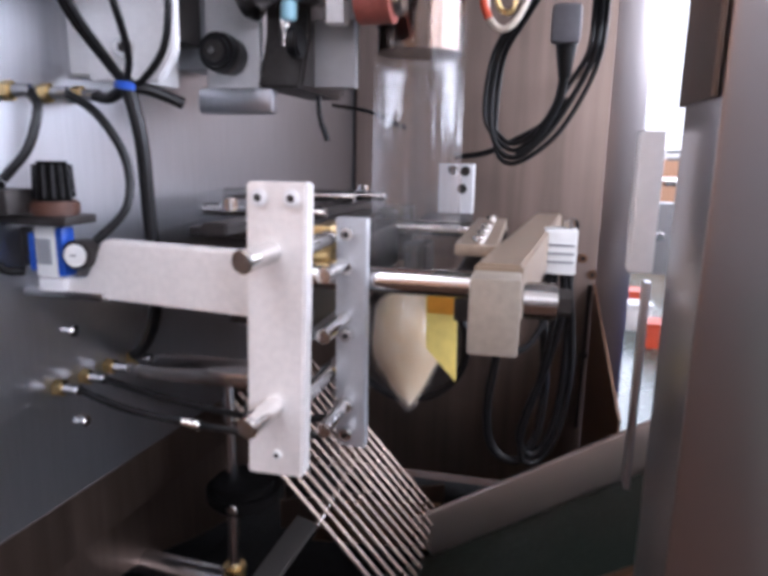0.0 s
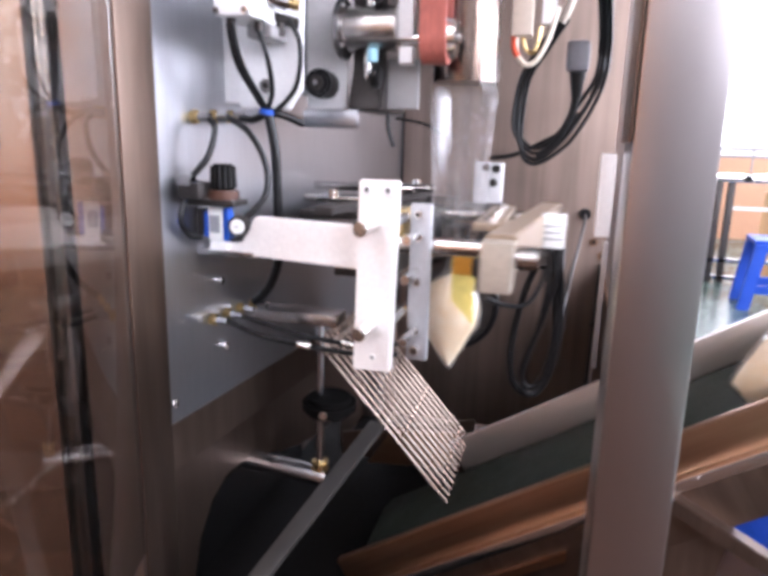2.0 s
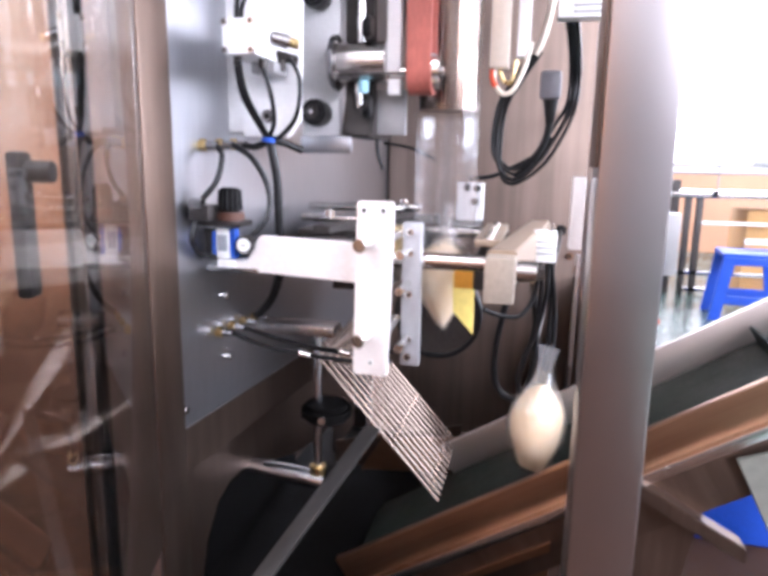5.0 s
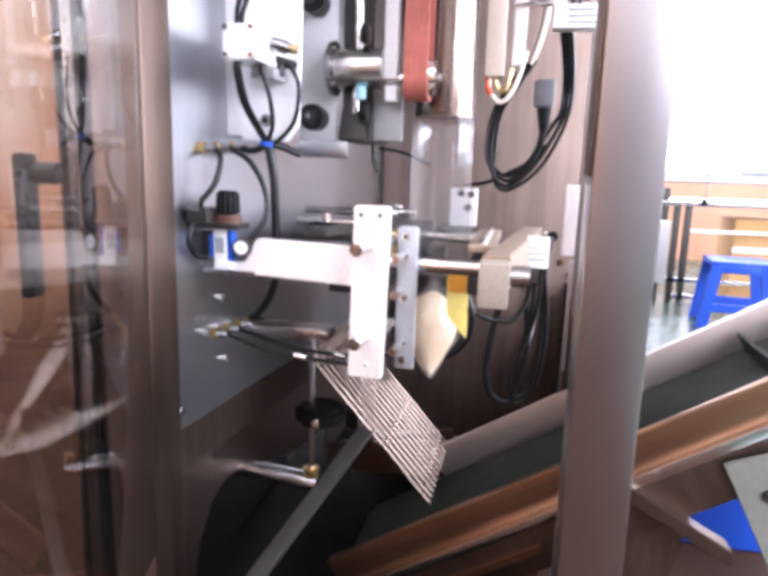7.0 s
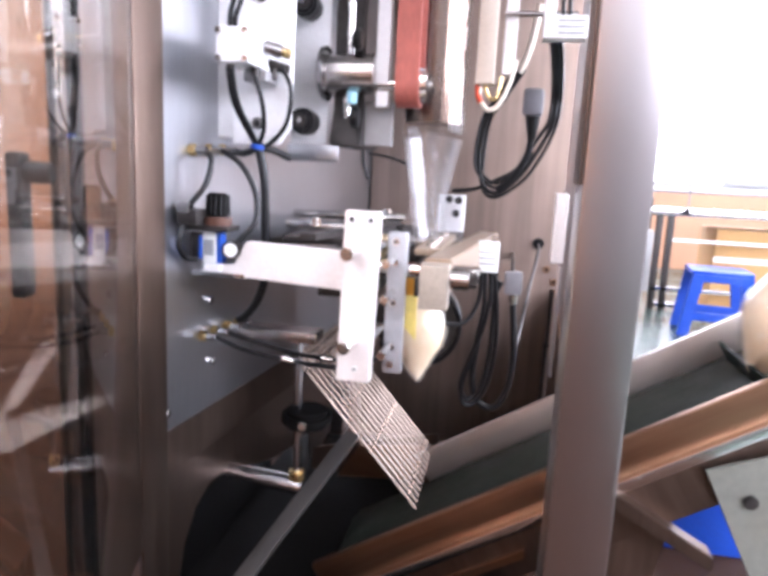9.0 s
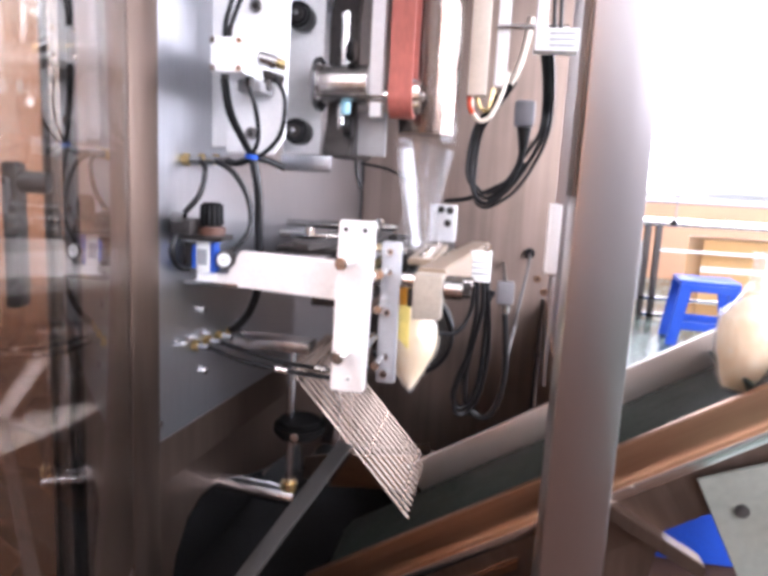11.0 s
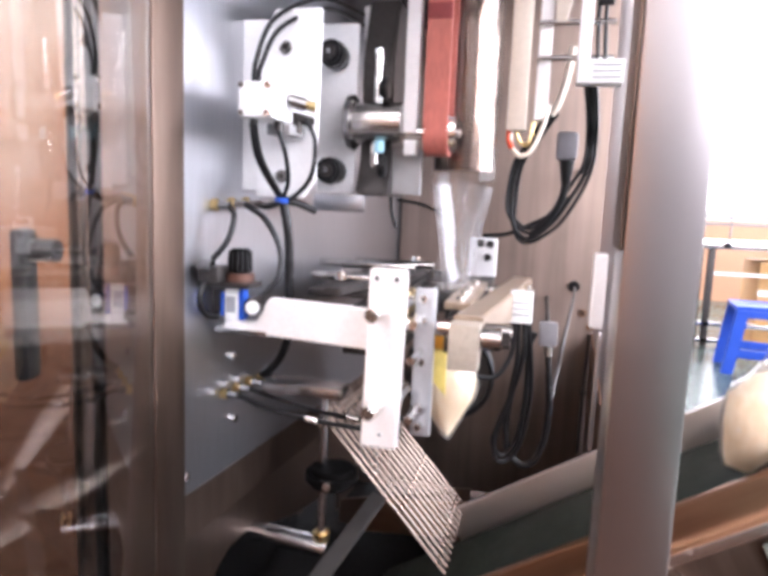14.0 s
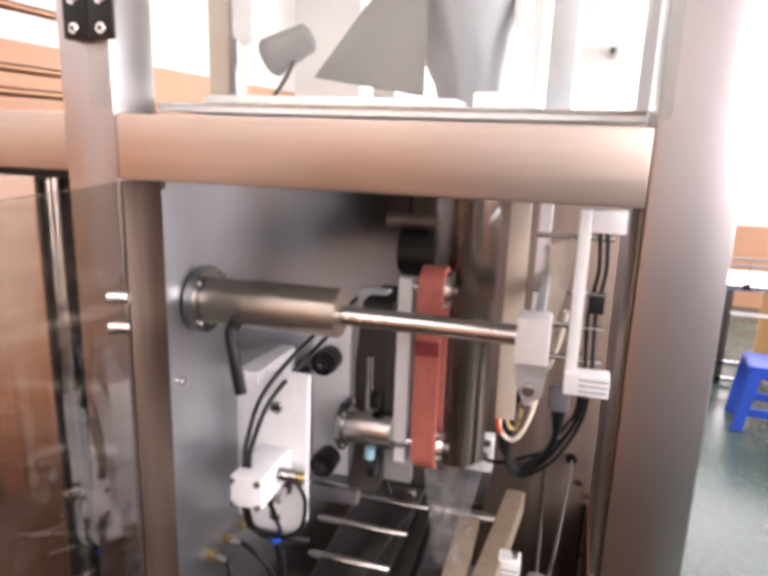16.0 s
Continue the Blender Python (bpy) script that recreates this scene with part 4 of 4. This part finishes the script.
hose("black air hose running to the jaws", 0.0042, (-0.475, 0.622, 0.586), (-0.42, 0.63, 0.57), (-0.34, 0.64, 0.553), (-0.26, 0.64, 0.55), (-0.20, 0.64, 0.56))
hose("black cable hanging under the gearbox", 0.004, (-0.30, 0.90, 0.935), (-0.297, 0.90, 0.90), (-0.286, 0.90, 0.868))
hose("thin dark cable behind the gearbox", 0.003, (-0.31, 1.0, 0.925), (-0.25, 1.0, 0.915), (-0.19, 1.0, 0.89))
for x, y, z in ((-0.36, 0.598, 0.5548), (-0.30, 0.64, 0.5505)):
    tagged(part("hose_coupling", bm_cyl((x, y, z), (x + 0.022, y + 0.001, z - 0.003), 0.0062, bevel=0.001), CHROME), "small chrome coupling on an air hose", "coupling", "hose couplings")
tie = tagged(part("cable_tie", bm_cyl((-0.419, 0.62, 0.912), (-0.418, 0.62, 0.920), 0.0125, bevel=0.001), BLUEPART), "blue cable tie round the air hoses", "cable tie")
clip = tagged(part("hose_clip_bar", bm_box(-0.425, -0.322, 0.782, 0.806, 0.898, 0.930, 0.006), PANEL), "grey cylinder bar under the gearbox", "bar")

# ---------------------------------------------------------------- chute grid and height spindle
grid = thing("chute_grid", "sloping grid of thin steel rods under the jaws", "chute grid")
rod = mesh_of("rod", bm_cyl((-0.385, 0, 0.515), (-0.126, 0, 0.228), 0.0029, seg=10), RODST)
for i in range(13):
    o = new("rod", rod)
    o.parent, o.location = grid, (0, 0.744 + 0.286 * i / 12, 0)
for x, z in ((-0.372, 0.494), (-0.250, 0.358)):
    part("cross_rod", bm_cyl((x, 0.735, z), (x, 1.04, z), 0.0045), CHROME, grid)
spin = thing("height_spindle", "steel spindle with black handwheel", "spindle")
part("spindle", bm_cyl((-0.375, 0.742, 0.236), (-0.375, 0.742, 0.56), 0.008), STEEL, spin)
w = part("handwheel", bm_cyl((-0.357, 0.742, 0.376), (-0.357, 0.742, 0.410), 0.051, seg=32, bevel=0.010), BLACK_SHADE, spin, "black plastic handwheel")
part("hub_screw", bm_cyl((-0.350, 0.688, 0.392), (-0.350, 0.695, 0.392), 0.008, bevel=0.001), CHROME, w)
part("lower_collar", bm_cyl((-0.375, 0.742, 0.255), (-0.375, 0.742, 0.275), 0.016, bevel=0.002), BRASS, spin)
part("head_block", bm_box(-0.50, -0.335, 0.715, 0.775, 0.550, 0.572, 0.006), STEEL_H, spin, "polished carrier plate")
cross = thing("support_bar", "polished steel support bar under the spindle", "bar")
part("bar", bm_cyl((-0.55, 0.742, 0.255), (-0.362, 0.742, 0.240), 0.019, bevel=0.004), STEEL, cross)
brace = thing("diagonal_brace", "dark flat steel brace under the jaws", "brace")
A, B = Vector((-0.250, 0.70, 0.388)), Vector((-0.392, 0.40, 0.190))
flat = bm_box(-0.003, 0.003, -0.017, 0.017, 0, (B - A).length, 0.001)
flat.transform(Matrix.Translation(A) @ (B - A).to_track_quat("Z", "X").to_matrix().to_4x4())
part("flat", flat, mat("blackened_flat_steel", (0.025, 0.022, 0.02), 0.45, 0.0, 0.2, 9), brace)

# ---------------------------------------------------------------- outfeed conveyor
SL = math.atan(0.612)
conv = thing("outfeed_conveyor", "inclined outfeed conveyor with green belt and steel sides", "conveyor", (-0.292, 0, 0.110))
conv.rotation_euler = (0, -SL, 0)
LEN = 1.75
part("belt", bm_box(-0.02, LEN, 0.712, 0.985, -0.045, -0.038, 0.001), GREEN, conv, "green conveyor belt")
part("belt_return", bm_box(-0.02, LEN, 0.712, 0.985, -0.135, -0.130, 0.001), GREEN, conv)
part("tail_roller", bm_cyl((-0.02, 0.715, -0.087), (-0.02, 0.98, -0.087), 0.045, bevel=0.002), GREEN, conv)
part("near_rail", bm_box(-0.03, LEN, 0.690, 0.708, -0.055, 0.008, 0.003), BROWNREFLECT, conv, "steel side rail, brown reflection in its colour")
part("near_lip", bm_box(-0.03, LEN, 0.674, 0.692, -0.074, -0.054, 0.003), CHROME, conv)
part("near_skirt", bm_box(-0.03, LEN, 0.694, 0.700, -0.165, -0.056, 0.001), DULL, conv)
part("far_rail", bm_box(0.17, LEN, 0.990, 1.004, -0.055, 0.030, 0.003), RAIL, conv, "bright steel far side rail")
part("lower_channel", bm_box(0.02, LEN, 0.70, 0.99, -0.168, -0.164, 0.001), DARK, conv)
for x in (0.62, 0.95, 1.28, 1.6):
    part("rail_bolt", bm_cyl((x, 0.690, -0.062), (x, 0.672, -0.062), 0.006, bevel=0.001), CHROME, conv)
for x in (0.88, 1.30, 1.68):
    part("flight", bm_box(x, x + 0.006, 0.73, 0.975, -0.038, 0.000, 0.001), GREEN, conv, "upright belt cleat")
base = thing("conveyor_stand", "steel stand with gusset and motor plate under the conveyor", "stand")
part("gusset", bm_poly([(0.165, 0.36), (0.19, 0.375), (0.40, 0.262), (0.40, 0.235)], "y", 0.66, 0.70, 0.002), DULL, base)
part("motor_plate", bm_poly([(0.37, 0.415), (0.66, 0.53), (0.66, 0.12), (0.50, 0.16)], "y", 0.668, 0.676, 0.001), mat("grey_green_plate", (0.20, 0.205, 0.175), 0.5, 0.2, 0.10, 7), base, "grey-green motor plate")
part("cover_sheet", bm_poly([(0.168, 0.02), (0.168, 0.315), (0.36, 0.43), (0.29, 0.02)], "y", 0.702, 0.706, 0), DULL, base, "dull brown cover sheet")
part("motor_boss", bm_cyl((0.56, 0.665, 0.37), (0.56, 0.64, 0.37), 0.045, bevel=0.004), TAN, base)
bolts(base, [(0.445, 0.668, 0.37)], 0.012, -0.008, "y", DARK)
part("leg", bm_box(0.60, 0.64, 0.72, 0.76, 0, 0.42, 0.002), STEEL, base)
part("leg", bm_box(0.60, 0.64, 0.94, 0.98, 0, 0.42, 0.002), STEEL, base)
low = thing("lower_front_panel", "steel skirt below the conveyor, brown reflection in its colour", "panel")
part("sheet", bm_poly([(-0.268, 0.02), (-0.268, 0.050), (QX0, 0.268), (QX0, 0.02)], "y", 0.702, 0.706, 0), BROWNREFLECT, low)
part("edge_strip", bm_poly([(-0.20, 0.02), (-0.20, 0.032), (QX0, 0.208), (QX0, 0.190)], "y", 0.686, 0.6935, 0), BROWNREFLECT, low)
chuteb = thing("lower_tray", "tray in the base of the machine, shade in its black colour", "tray")
part("sheet", bm_box(-0.62, 0.085, 0.43, RY - 0.005, 0.0, 0.012, 0.001), BLACK_SHADE, chuteb)
# side sheet of the tray with a round-cornered opening into the dark base
arch = [(0.50, 0.02), (0.515, 0.12), (0.545, 0.205), (0.59, 0.255), (0.64, 0.272), (0.70, 0.268), (0.78, 0.245), (0.88, 0.205), (1.0, 0.165), (1.15, 0.135), (1.30, 0.12)]
part("side_sheet", bm_poly([(0.44, 0.02), (0.44, 0.372), (1.53, 0.372), (1.53, 0.02), (1.30, 0.02), *arch[::-1]], "x", -0.522, -0.519, 0), DULL, chuteb, "sheet with round opening, brown reflection in its colour")
# Black sheet behind the opening, added as the base's deep shade.
part("shade_lining", bm_box(-0.70, -0.69, 0.43, 1.53, 0.0, 0.38, 0), BLACK_SHADE, chuteb)
part("back_guide", bm_poly([(-0.315, 0.20), (-0.12, 0.222), (-0.19, 0.125), (-0.37, 0.11)], "y", 1.06, 1.066, 0), BROWNREFLECT, chuteb)
part("tail_plate", bm_poly([(-0.45, 0.10), (-0.45, 0.16), (-0.12, 0.24), (-0.12, 0.10)], "y", 1.10, 1.104, 0), DULL, chuteb)

# ---------------------------------------------------------------- things in the hall beyond
def stool(x, y, turn):
    s = thing("plastic_stool", "blue plastic stool standing on the workshop floor", "stool", (x, y, 0), "blue stools")
    s.rotation_euler = (0, 0, turn)
    part("seat", bm_box(-0.17, 0.17, -0.15, 0.15, 0.375, 0.405, 0.012), BLUE, s)
    for sx in (-1, 1):
        for sy in (-1, 1):
            part("leg", bm_poly([(sx * 0.165, 0.38), (sx * 0.095, 0.38), (sx * 0.15, 0.0), (sx * 0.215, 0.0)], "y", sy * 0.15 - 0.012, sy * 0.15 + 0.012, 0.004), BLUE, s)
    for sy in (-1, 1):
        part("apron", bm_box(-0.12, 0.12, sy * 0.15 - 0.01, sy * 0.15 + 0.01, 0.335, 0.378, 0.004), BLUE, s)
        part("rung", bm_box(-0.14, 0.14, sy * 0.15 - 0.01, sy * 0.15 + 0.01, 0.10, 0.15, 0.004), BLUE, s)
    return s


rack = thing("pipe_rack", "brown steel pipe rack along the hall wall", "rack")
for z in (2.13, 1.863, 1.758):
    part("pipe", bm_cyl((-2.45, 0.9, z), (-2.45, 2.95, z), 0.022), BROWNREFLECT, rack)
for y in (1.0, 2.85):
    part("post", bm_cyl((-2.45, y, 0), (-2.45, y, 2.2), 0.016), BROWNREFLECT, rack)
stool(1.30, 3.75, radians(-6))
bin_ = thing("plastic_bin", "blue plastic bin under the outfeed conveyor", "bin", (0.53, 1.22, 0))
part("body", bm_box(-0.12, 0.12, -0.09, 0.09, 0.0, 0.345, 0.01), BLUE, bin_)
part("rim", bm_box(-0.13, 0.13, -0.10, 0.10, 0.345, 0.365, 0.006), BLUE, bin_)
bench = thing("steel_bench", "steel tube work bench with pallet wood below", "bench")
for z in (0.900, 0.852):
    part("guide_rail", bm_cyl((0.85, 4.4, z), (3.2, 4.4, z), 0.009), GREYSHEET, bench, "thin grey guide rail")
part("table_top", bm_box(0.85, 3.2, 4.4, 5.0, 0.682, 0.722, 0.004), STEEL_H, bench)
for x in (1.08, 1.155, 3.1):
    part("leg", bm_box(x - 0.022, x + 0.022, 4.42, 4.46, 0, 0.681, 0.003), DARK, bench)
for x in (1.25, 2.0, 2.9):
    part("rail_post", bm_cyl((x, 4.41, 0.722), (x, 4.41, 0.902), 0.006), GREYSHEET, bench)
part("rail_clamp", bm_box(1.215, 1.260, 4.385, 4.40, 0.69, 0.735, 0.006), BLACK, bench)
part("shield", bm_box(0.955, 1.02, 4.42, 4.44, 0.48, 0.805, 0.004), DARK, bench)
part("leg", bm_box(0.965, 1.005, 4.445, 4.475, 0, 0.48, 0.003), DARK, bench)
part("foot_bar", bm_box(1.10, 3.1, 4.42, 4.45, 0.02, 0.05, 0.003), STEEL, bench)
part("shelf_edge", bm_box(1.18, 3.1, 4.44, 4.47, 0.50, 0.52, 0.002), ALU, bench)
part("lower_rail", bm_box(0.88, 3.1, 4.42, 4.45, 0.14, 0.17, 0.003), STEEL, bench)
for k, (x, y, w, h, m, lab) in enumerate(((0.60, 3.75, 0.14, 0.13, REDWIRE, "red plastic crate on the workshop floor"), (0.62, 3.05, 0.12, 0.12, REDWIRE, "red plastic crate on the workshop floor"), (0.58, 3.35, 0.12, 0.14, WHITE, "white plastic tub between red crates"))):
    c = thing("plastic_crate", lab, "crate", (x, y, 0), "crates on the floor")
    part("body", bm_box(-w / 2, w / 2, -w / 2, w / 2, 0.0, h - 0.02, 0.006), m, c)
    part("rim", bm_box(-w / 2 - 0.008, w / 2 + 0.008, -w / 2 - 0.008, w / 2 + 0.008, h - 0.02, h, 0.004), m, c)
table = thing("white_side_table", "small white steel table in the hall", "table", (0.33, 2.7, 0))
part("top", bm_box(-0.16, 0.02, -0.15, 0.2, 0.50, 0.525, 0.004), WHITE, table)
for y in (-0.10, 0.12):
    part("leg", bm_box(-0.15, -0.12, y, y + 0.03, 0, 0.50, 0.002), ALUGREY, table)
pillar = thing("steel_column", "grey steel column with clamp ring on a table", "column", (0.365, 2.62, 0.525))
part("shaft", bm_cyl((0, 0, 0), (0, 0, 1.6), 0.055, bevel=0.003), GREYSHEET, pillar)
part("ring", bm_cyl((0, 0, 0.30), (0, 0, 0.34), 0.07, bevel=0.004), STEEL, pillar)
part("panel_arm", bm_box(0.04, 0.16, -0.01, 0.01, 0.02, 0.05, 0.002), STEEL, pillar)
part("panel_box", bm_box(0.13, 0.30, 0.012, 0.09, -0.12, 0.16, 0.006), GREYSHEET, pillar, "grey panel box on an arm")
roll = tagged(part("film_roll", bm_cyl((1.45, 4.42, 0.963), (2.05, 4.42, 0.963), 0.054, bevel=0.004), WHITE), "white film roll lying on the bench rails", "film roll")
boxes = thing("cardboard_box", "brown cardboard box under the work bench", "box", (2.0, 4.75, 0))
part("carton", bm_box(-0.5, 0.6, -0.2, 0.2, 0.0, 0.60, 0.006), CARDBOARD, boxes)
part("tape", bm_box(-0.5, 0.6, -0.203, -0.199, 0.36, 0.40, 0), WHITE, boxes)

# ---------------------------------------------------------------- bags
PERIOD, FIRST = 1.70, 0.97
ZJ = 0.695


def bag_meshes():
    rnd = random.Random(4)
    w = lambda: 1 + rnd.uniform(-0.06, 0.06)
    fill = bm_loft([(0.006, 0, 0.0, 0.003, 0.024), (0.004, 0, 0.014, 0.013, 0.031), (0.001, 0, 0.032, 0.026 * w(), 0.039), (-0.001, 0, 0.052, 0.039 * w(), 0.047), (0.0, 0, 0.074, 0.050, 0.054), (0.0, 0, 0.096, 0.055, 0.0575), (0.0, 0, 0.118, 0.0555, 0.057), (0.0, 0, 0.138, 0.050, 0.048), (0.0, 0, 0.154, 0.038, 0.035), (0.003, 0, 0.166, 0.024, 0.023), (0.003, 0, 0.174, 0.008, 0.010)], 36)
    for v in fill.verts:
        v.co += 0.0045 * noise.noise_vector(v.co * 24) + 0.002 * noise.noise_vector(Vector((v.co.x * 110, v.co.y * 110, v.co.z * 45)))
    head = bm_loft([(0.006, 0, -0.004, 0.003, 0.031), (0.005, 0, 0.006, 0.013, 0.036), (0.0, 0, 0.028, 0.028, 0.044), (-0.001, 0, 0.050, 0.043, 0.052), (0.0, 0, 0.075, 0.055, 0.059), (0.0, 0, 0.105, 0.060, 0.0620), (0.0, 0, 0.135, 0.056, 0.056), (0.003, 0, 0.158, 0.039, 0.040), (0.006, 0, 0.180, 0.020, 0.022), (0.004, 0, 0.202, 0.011, 0.014), (0.008, 0, 0.226, 0.009, 0.016), (0.010, 0, 0.250, 0.007, 0.022)], 36)
    for v in head.verts:
        v.co += 0.005 * noise.noise_vector(v.co * 60 + Vector((3, 1, 2))) + 0.003 * noise.noise_vector(v.co * 150)
    top = bm_loft([(0, 0, 0.0, 0.0490, 0.0505), (0.0, 0, 0.022, 0.0495, 0.051), (0.0, 0, 0.044, 0.0490, 0.0505)], 30)
    for v in top.verts:
        v.co += 0.0012 * noise.noise_vector(v.co * 50)
    for bm in (fill, head, top):
        bmesh.ops.scale(bm, vec=(1.0, 0.87, 1.02), verts=bm.verts)
    bmesh.ops.scale(head, vec=(1.05, 1.05, 1.0), verts=head.verts)
    return mesh_of("filling", fill, CREAM), mesh_of("bag_film", head, BAGFILM), mesh_of("loose_filling", top, POWDERLIT)


BAG = bag_meshes()
# way along the conveyor (metres from its foot) by seconds after the drop
LATER = [(0.13, 0.22), (0.23, 0.275), (0.43, 0.31), (0.63, 0.385), (0.83, 0.45), (1.03, 0.635), (1.23, 0.68), (1.43, 0.70), (1.63, 0.735), (1.83, 0.845), (2.2, 1.05), (2.9, 1.42)]
SPECIAL = {
    0: [(0.14, 0.25), (0.25, 0.32), (0.53, 0.345), (0.63, 0.42), (0.75, 0.45), (1.03, 0.72), (1.13, 0.77), (1.4, 0.95), (2.2, 1.42)],
    1: [(0.13, 0.255), (0.23, 0.28), (0.33, 0.33), (0.43, 0.385), (0.53, 0.43), (0.63, 0.48), (0.83, 0.67), (1.03, 0.75), (1.23, 0.82), (1.5, 1.0), (2.3, 1.42)],
    4: [(0.13, 0.22), (0.23, 0.28), (0.43, 0.385), (0.63, 0.52), (0.83, 0.65), (1.1, 0.80), (2.0, 1.42)],
    5: [(0.13, 0.22), (0.43, 0.30), (0.80, 0.45), (1.33, 0.80), (1.43, 0.845), (1.53, 0.87), (1.63, 0.90), (2.6, 1.42)],
    6: [(0.13, 0.22), (0.23, 0.262), (0.33, 0.27), (0.53, 0.36), (0.73, 0.275), (0.93, 0.27), (1.13, 0.46), (1.33, 0.53), (1.53, 0.70), (1.73, 0.83), (1.93, 0.90), (2.8, 1.42)],
    7: [(0.13, 0.24), (0.23, 0.31), (0.53, 0.49), (0.93, 0.74), (1.13, 0.76), (1.43, 0.82), (2.4, 1.42)],
}

# how far a bag leans up the belt at those times, in degrees
LEANS = {
    0: [4, 44, 46, 44, 44, 44, 44, 44, 44],
    3: [4, 8, -2, -18, 4, 12, 20, 10],
    6: [2, 6, 0, -62, 20, 16, -50, 20, 30, 20, 12, 10],
}


def on_belt(s, lean, k):
    """The pose of a bag that stands on the belt s metres up from the foot."""
    x, z = -0.292 + s * math.cos(SL) + 0.04 * math.sin(SL), 0.110 + s * math.sin(SL) - 0.036 * math.cos(SL)
    return pose(x - 0.012, 0.805, z + 0.006 + 0.0004 * max(0, lean - 20), 0, lean, 0) @ pose(0, 0, 0, 0, 0, 80 + 8 * math.sin(k * 2.3))


bags = []
for k in range(0, 11):
    b = thing("filled_bag", "clear plastic bag half filled with cream powder", "bag", (TX, TY, 1.40), "filled bags")
    names = ("filling", "bag_film", "loose_filling", "loose_filling", "loose_filling", "loose_filling")
    kids = []
    for nm, me in zip(names, (*BAG, BAG[2], BAG[2], BAG[2])):
        o = new(nm, me)
        o.parent = b
        kids.append(o)
    bags.append((k, b, kids[2:]))


def motions():
    drops = [FIRST + PERIOD * k for k in range(-1, 11)]
    # right jaw: closes before each drop, opens at it
    rows = []
    for d in drops:
        rows += [(d - 0.73, 0.0), (d - 0.56, -0.076), (d - 0.08, -0.076), (d + 0.05, 0.0)]
    rows = [r for r in rows if 0 < r[0] < 16]
    rows = [(0.0, 0.0), *rows, (16.0, -0.076)]
    walk(mover, [(t, pose(x + 0.010, 0, 0)) for t, x in rows])
    for ob, sg in ((film_l, 1), (film_r, -1)):
        walk(ob, [(t, pose(TX, TY, 0.968, 0, -sg * (-x / 0.076) * (9.5 if sg > 0 else 12.0), 0)) for t, x in rows])
    for k, b, heap in bags:
        d = FIRST + PERIOD * k - (0.04 if k == 0 else 0)
        up, down = (TX - 0.001, TY - 0.001, ZJ + 0.052), (TX - 0.006, TY - 0.02, 0.452)
        r = [(-5.0, pose(TX, TY, 1.40)), (d - 1.98, pose(TX, TY, 1.40)), (d - 1.78, pose(*up)), (d - 1.27, pose(*up)), (d - 1.07, pose(TX, TY, 0.545)), (d - 0.85, pose(*down)), (d - 0.03, pose(*down)), (d + 0.06, pose(-0.12, 0.87, 0.26, 0, 0, 36))]
        table = SPECIAL.get(k, LATER)
        for i, (dt, s) in enumerate(table):
            lean = LEANS[k][min(i, len(LEANS[k]) - 1)] if k in LEANS else (4, 10, -6, 14, 3)[(i + k) % 5]
            r.append((d + dt, on_belt(s, lean, k)))
        r.append((40.0, r[-1][1]))
        walk(b, clipped(r))
        for high, loose in zip((0.105, 0.145, 0.185, 0.225), heap):
            walk(loose, clipped([(-5.0, pose(0, 0, high)), (d - 1.32, pose(0, 0, high)), (d - 1.07, pose(0, 0, 0.077)), (40.0, pose(0, 0, 0.077))]))


def clipped(rows):
    """The rows from 0 to 16 s, with the poses at both ends worked in."""
    def at(t):
        for (a, m), (c, n) in zip(rows, rows[1:]):
            if a <= t <= c:
                return m.lerp(n, (t - a) / (c - a))
        return rows[-1][1]
    inner = [r for r in rows if 0.02 < r[0] < 15.98]
    return [(0.0, at(0.0)), *inner, (16.0, at(16.0))]


motions()
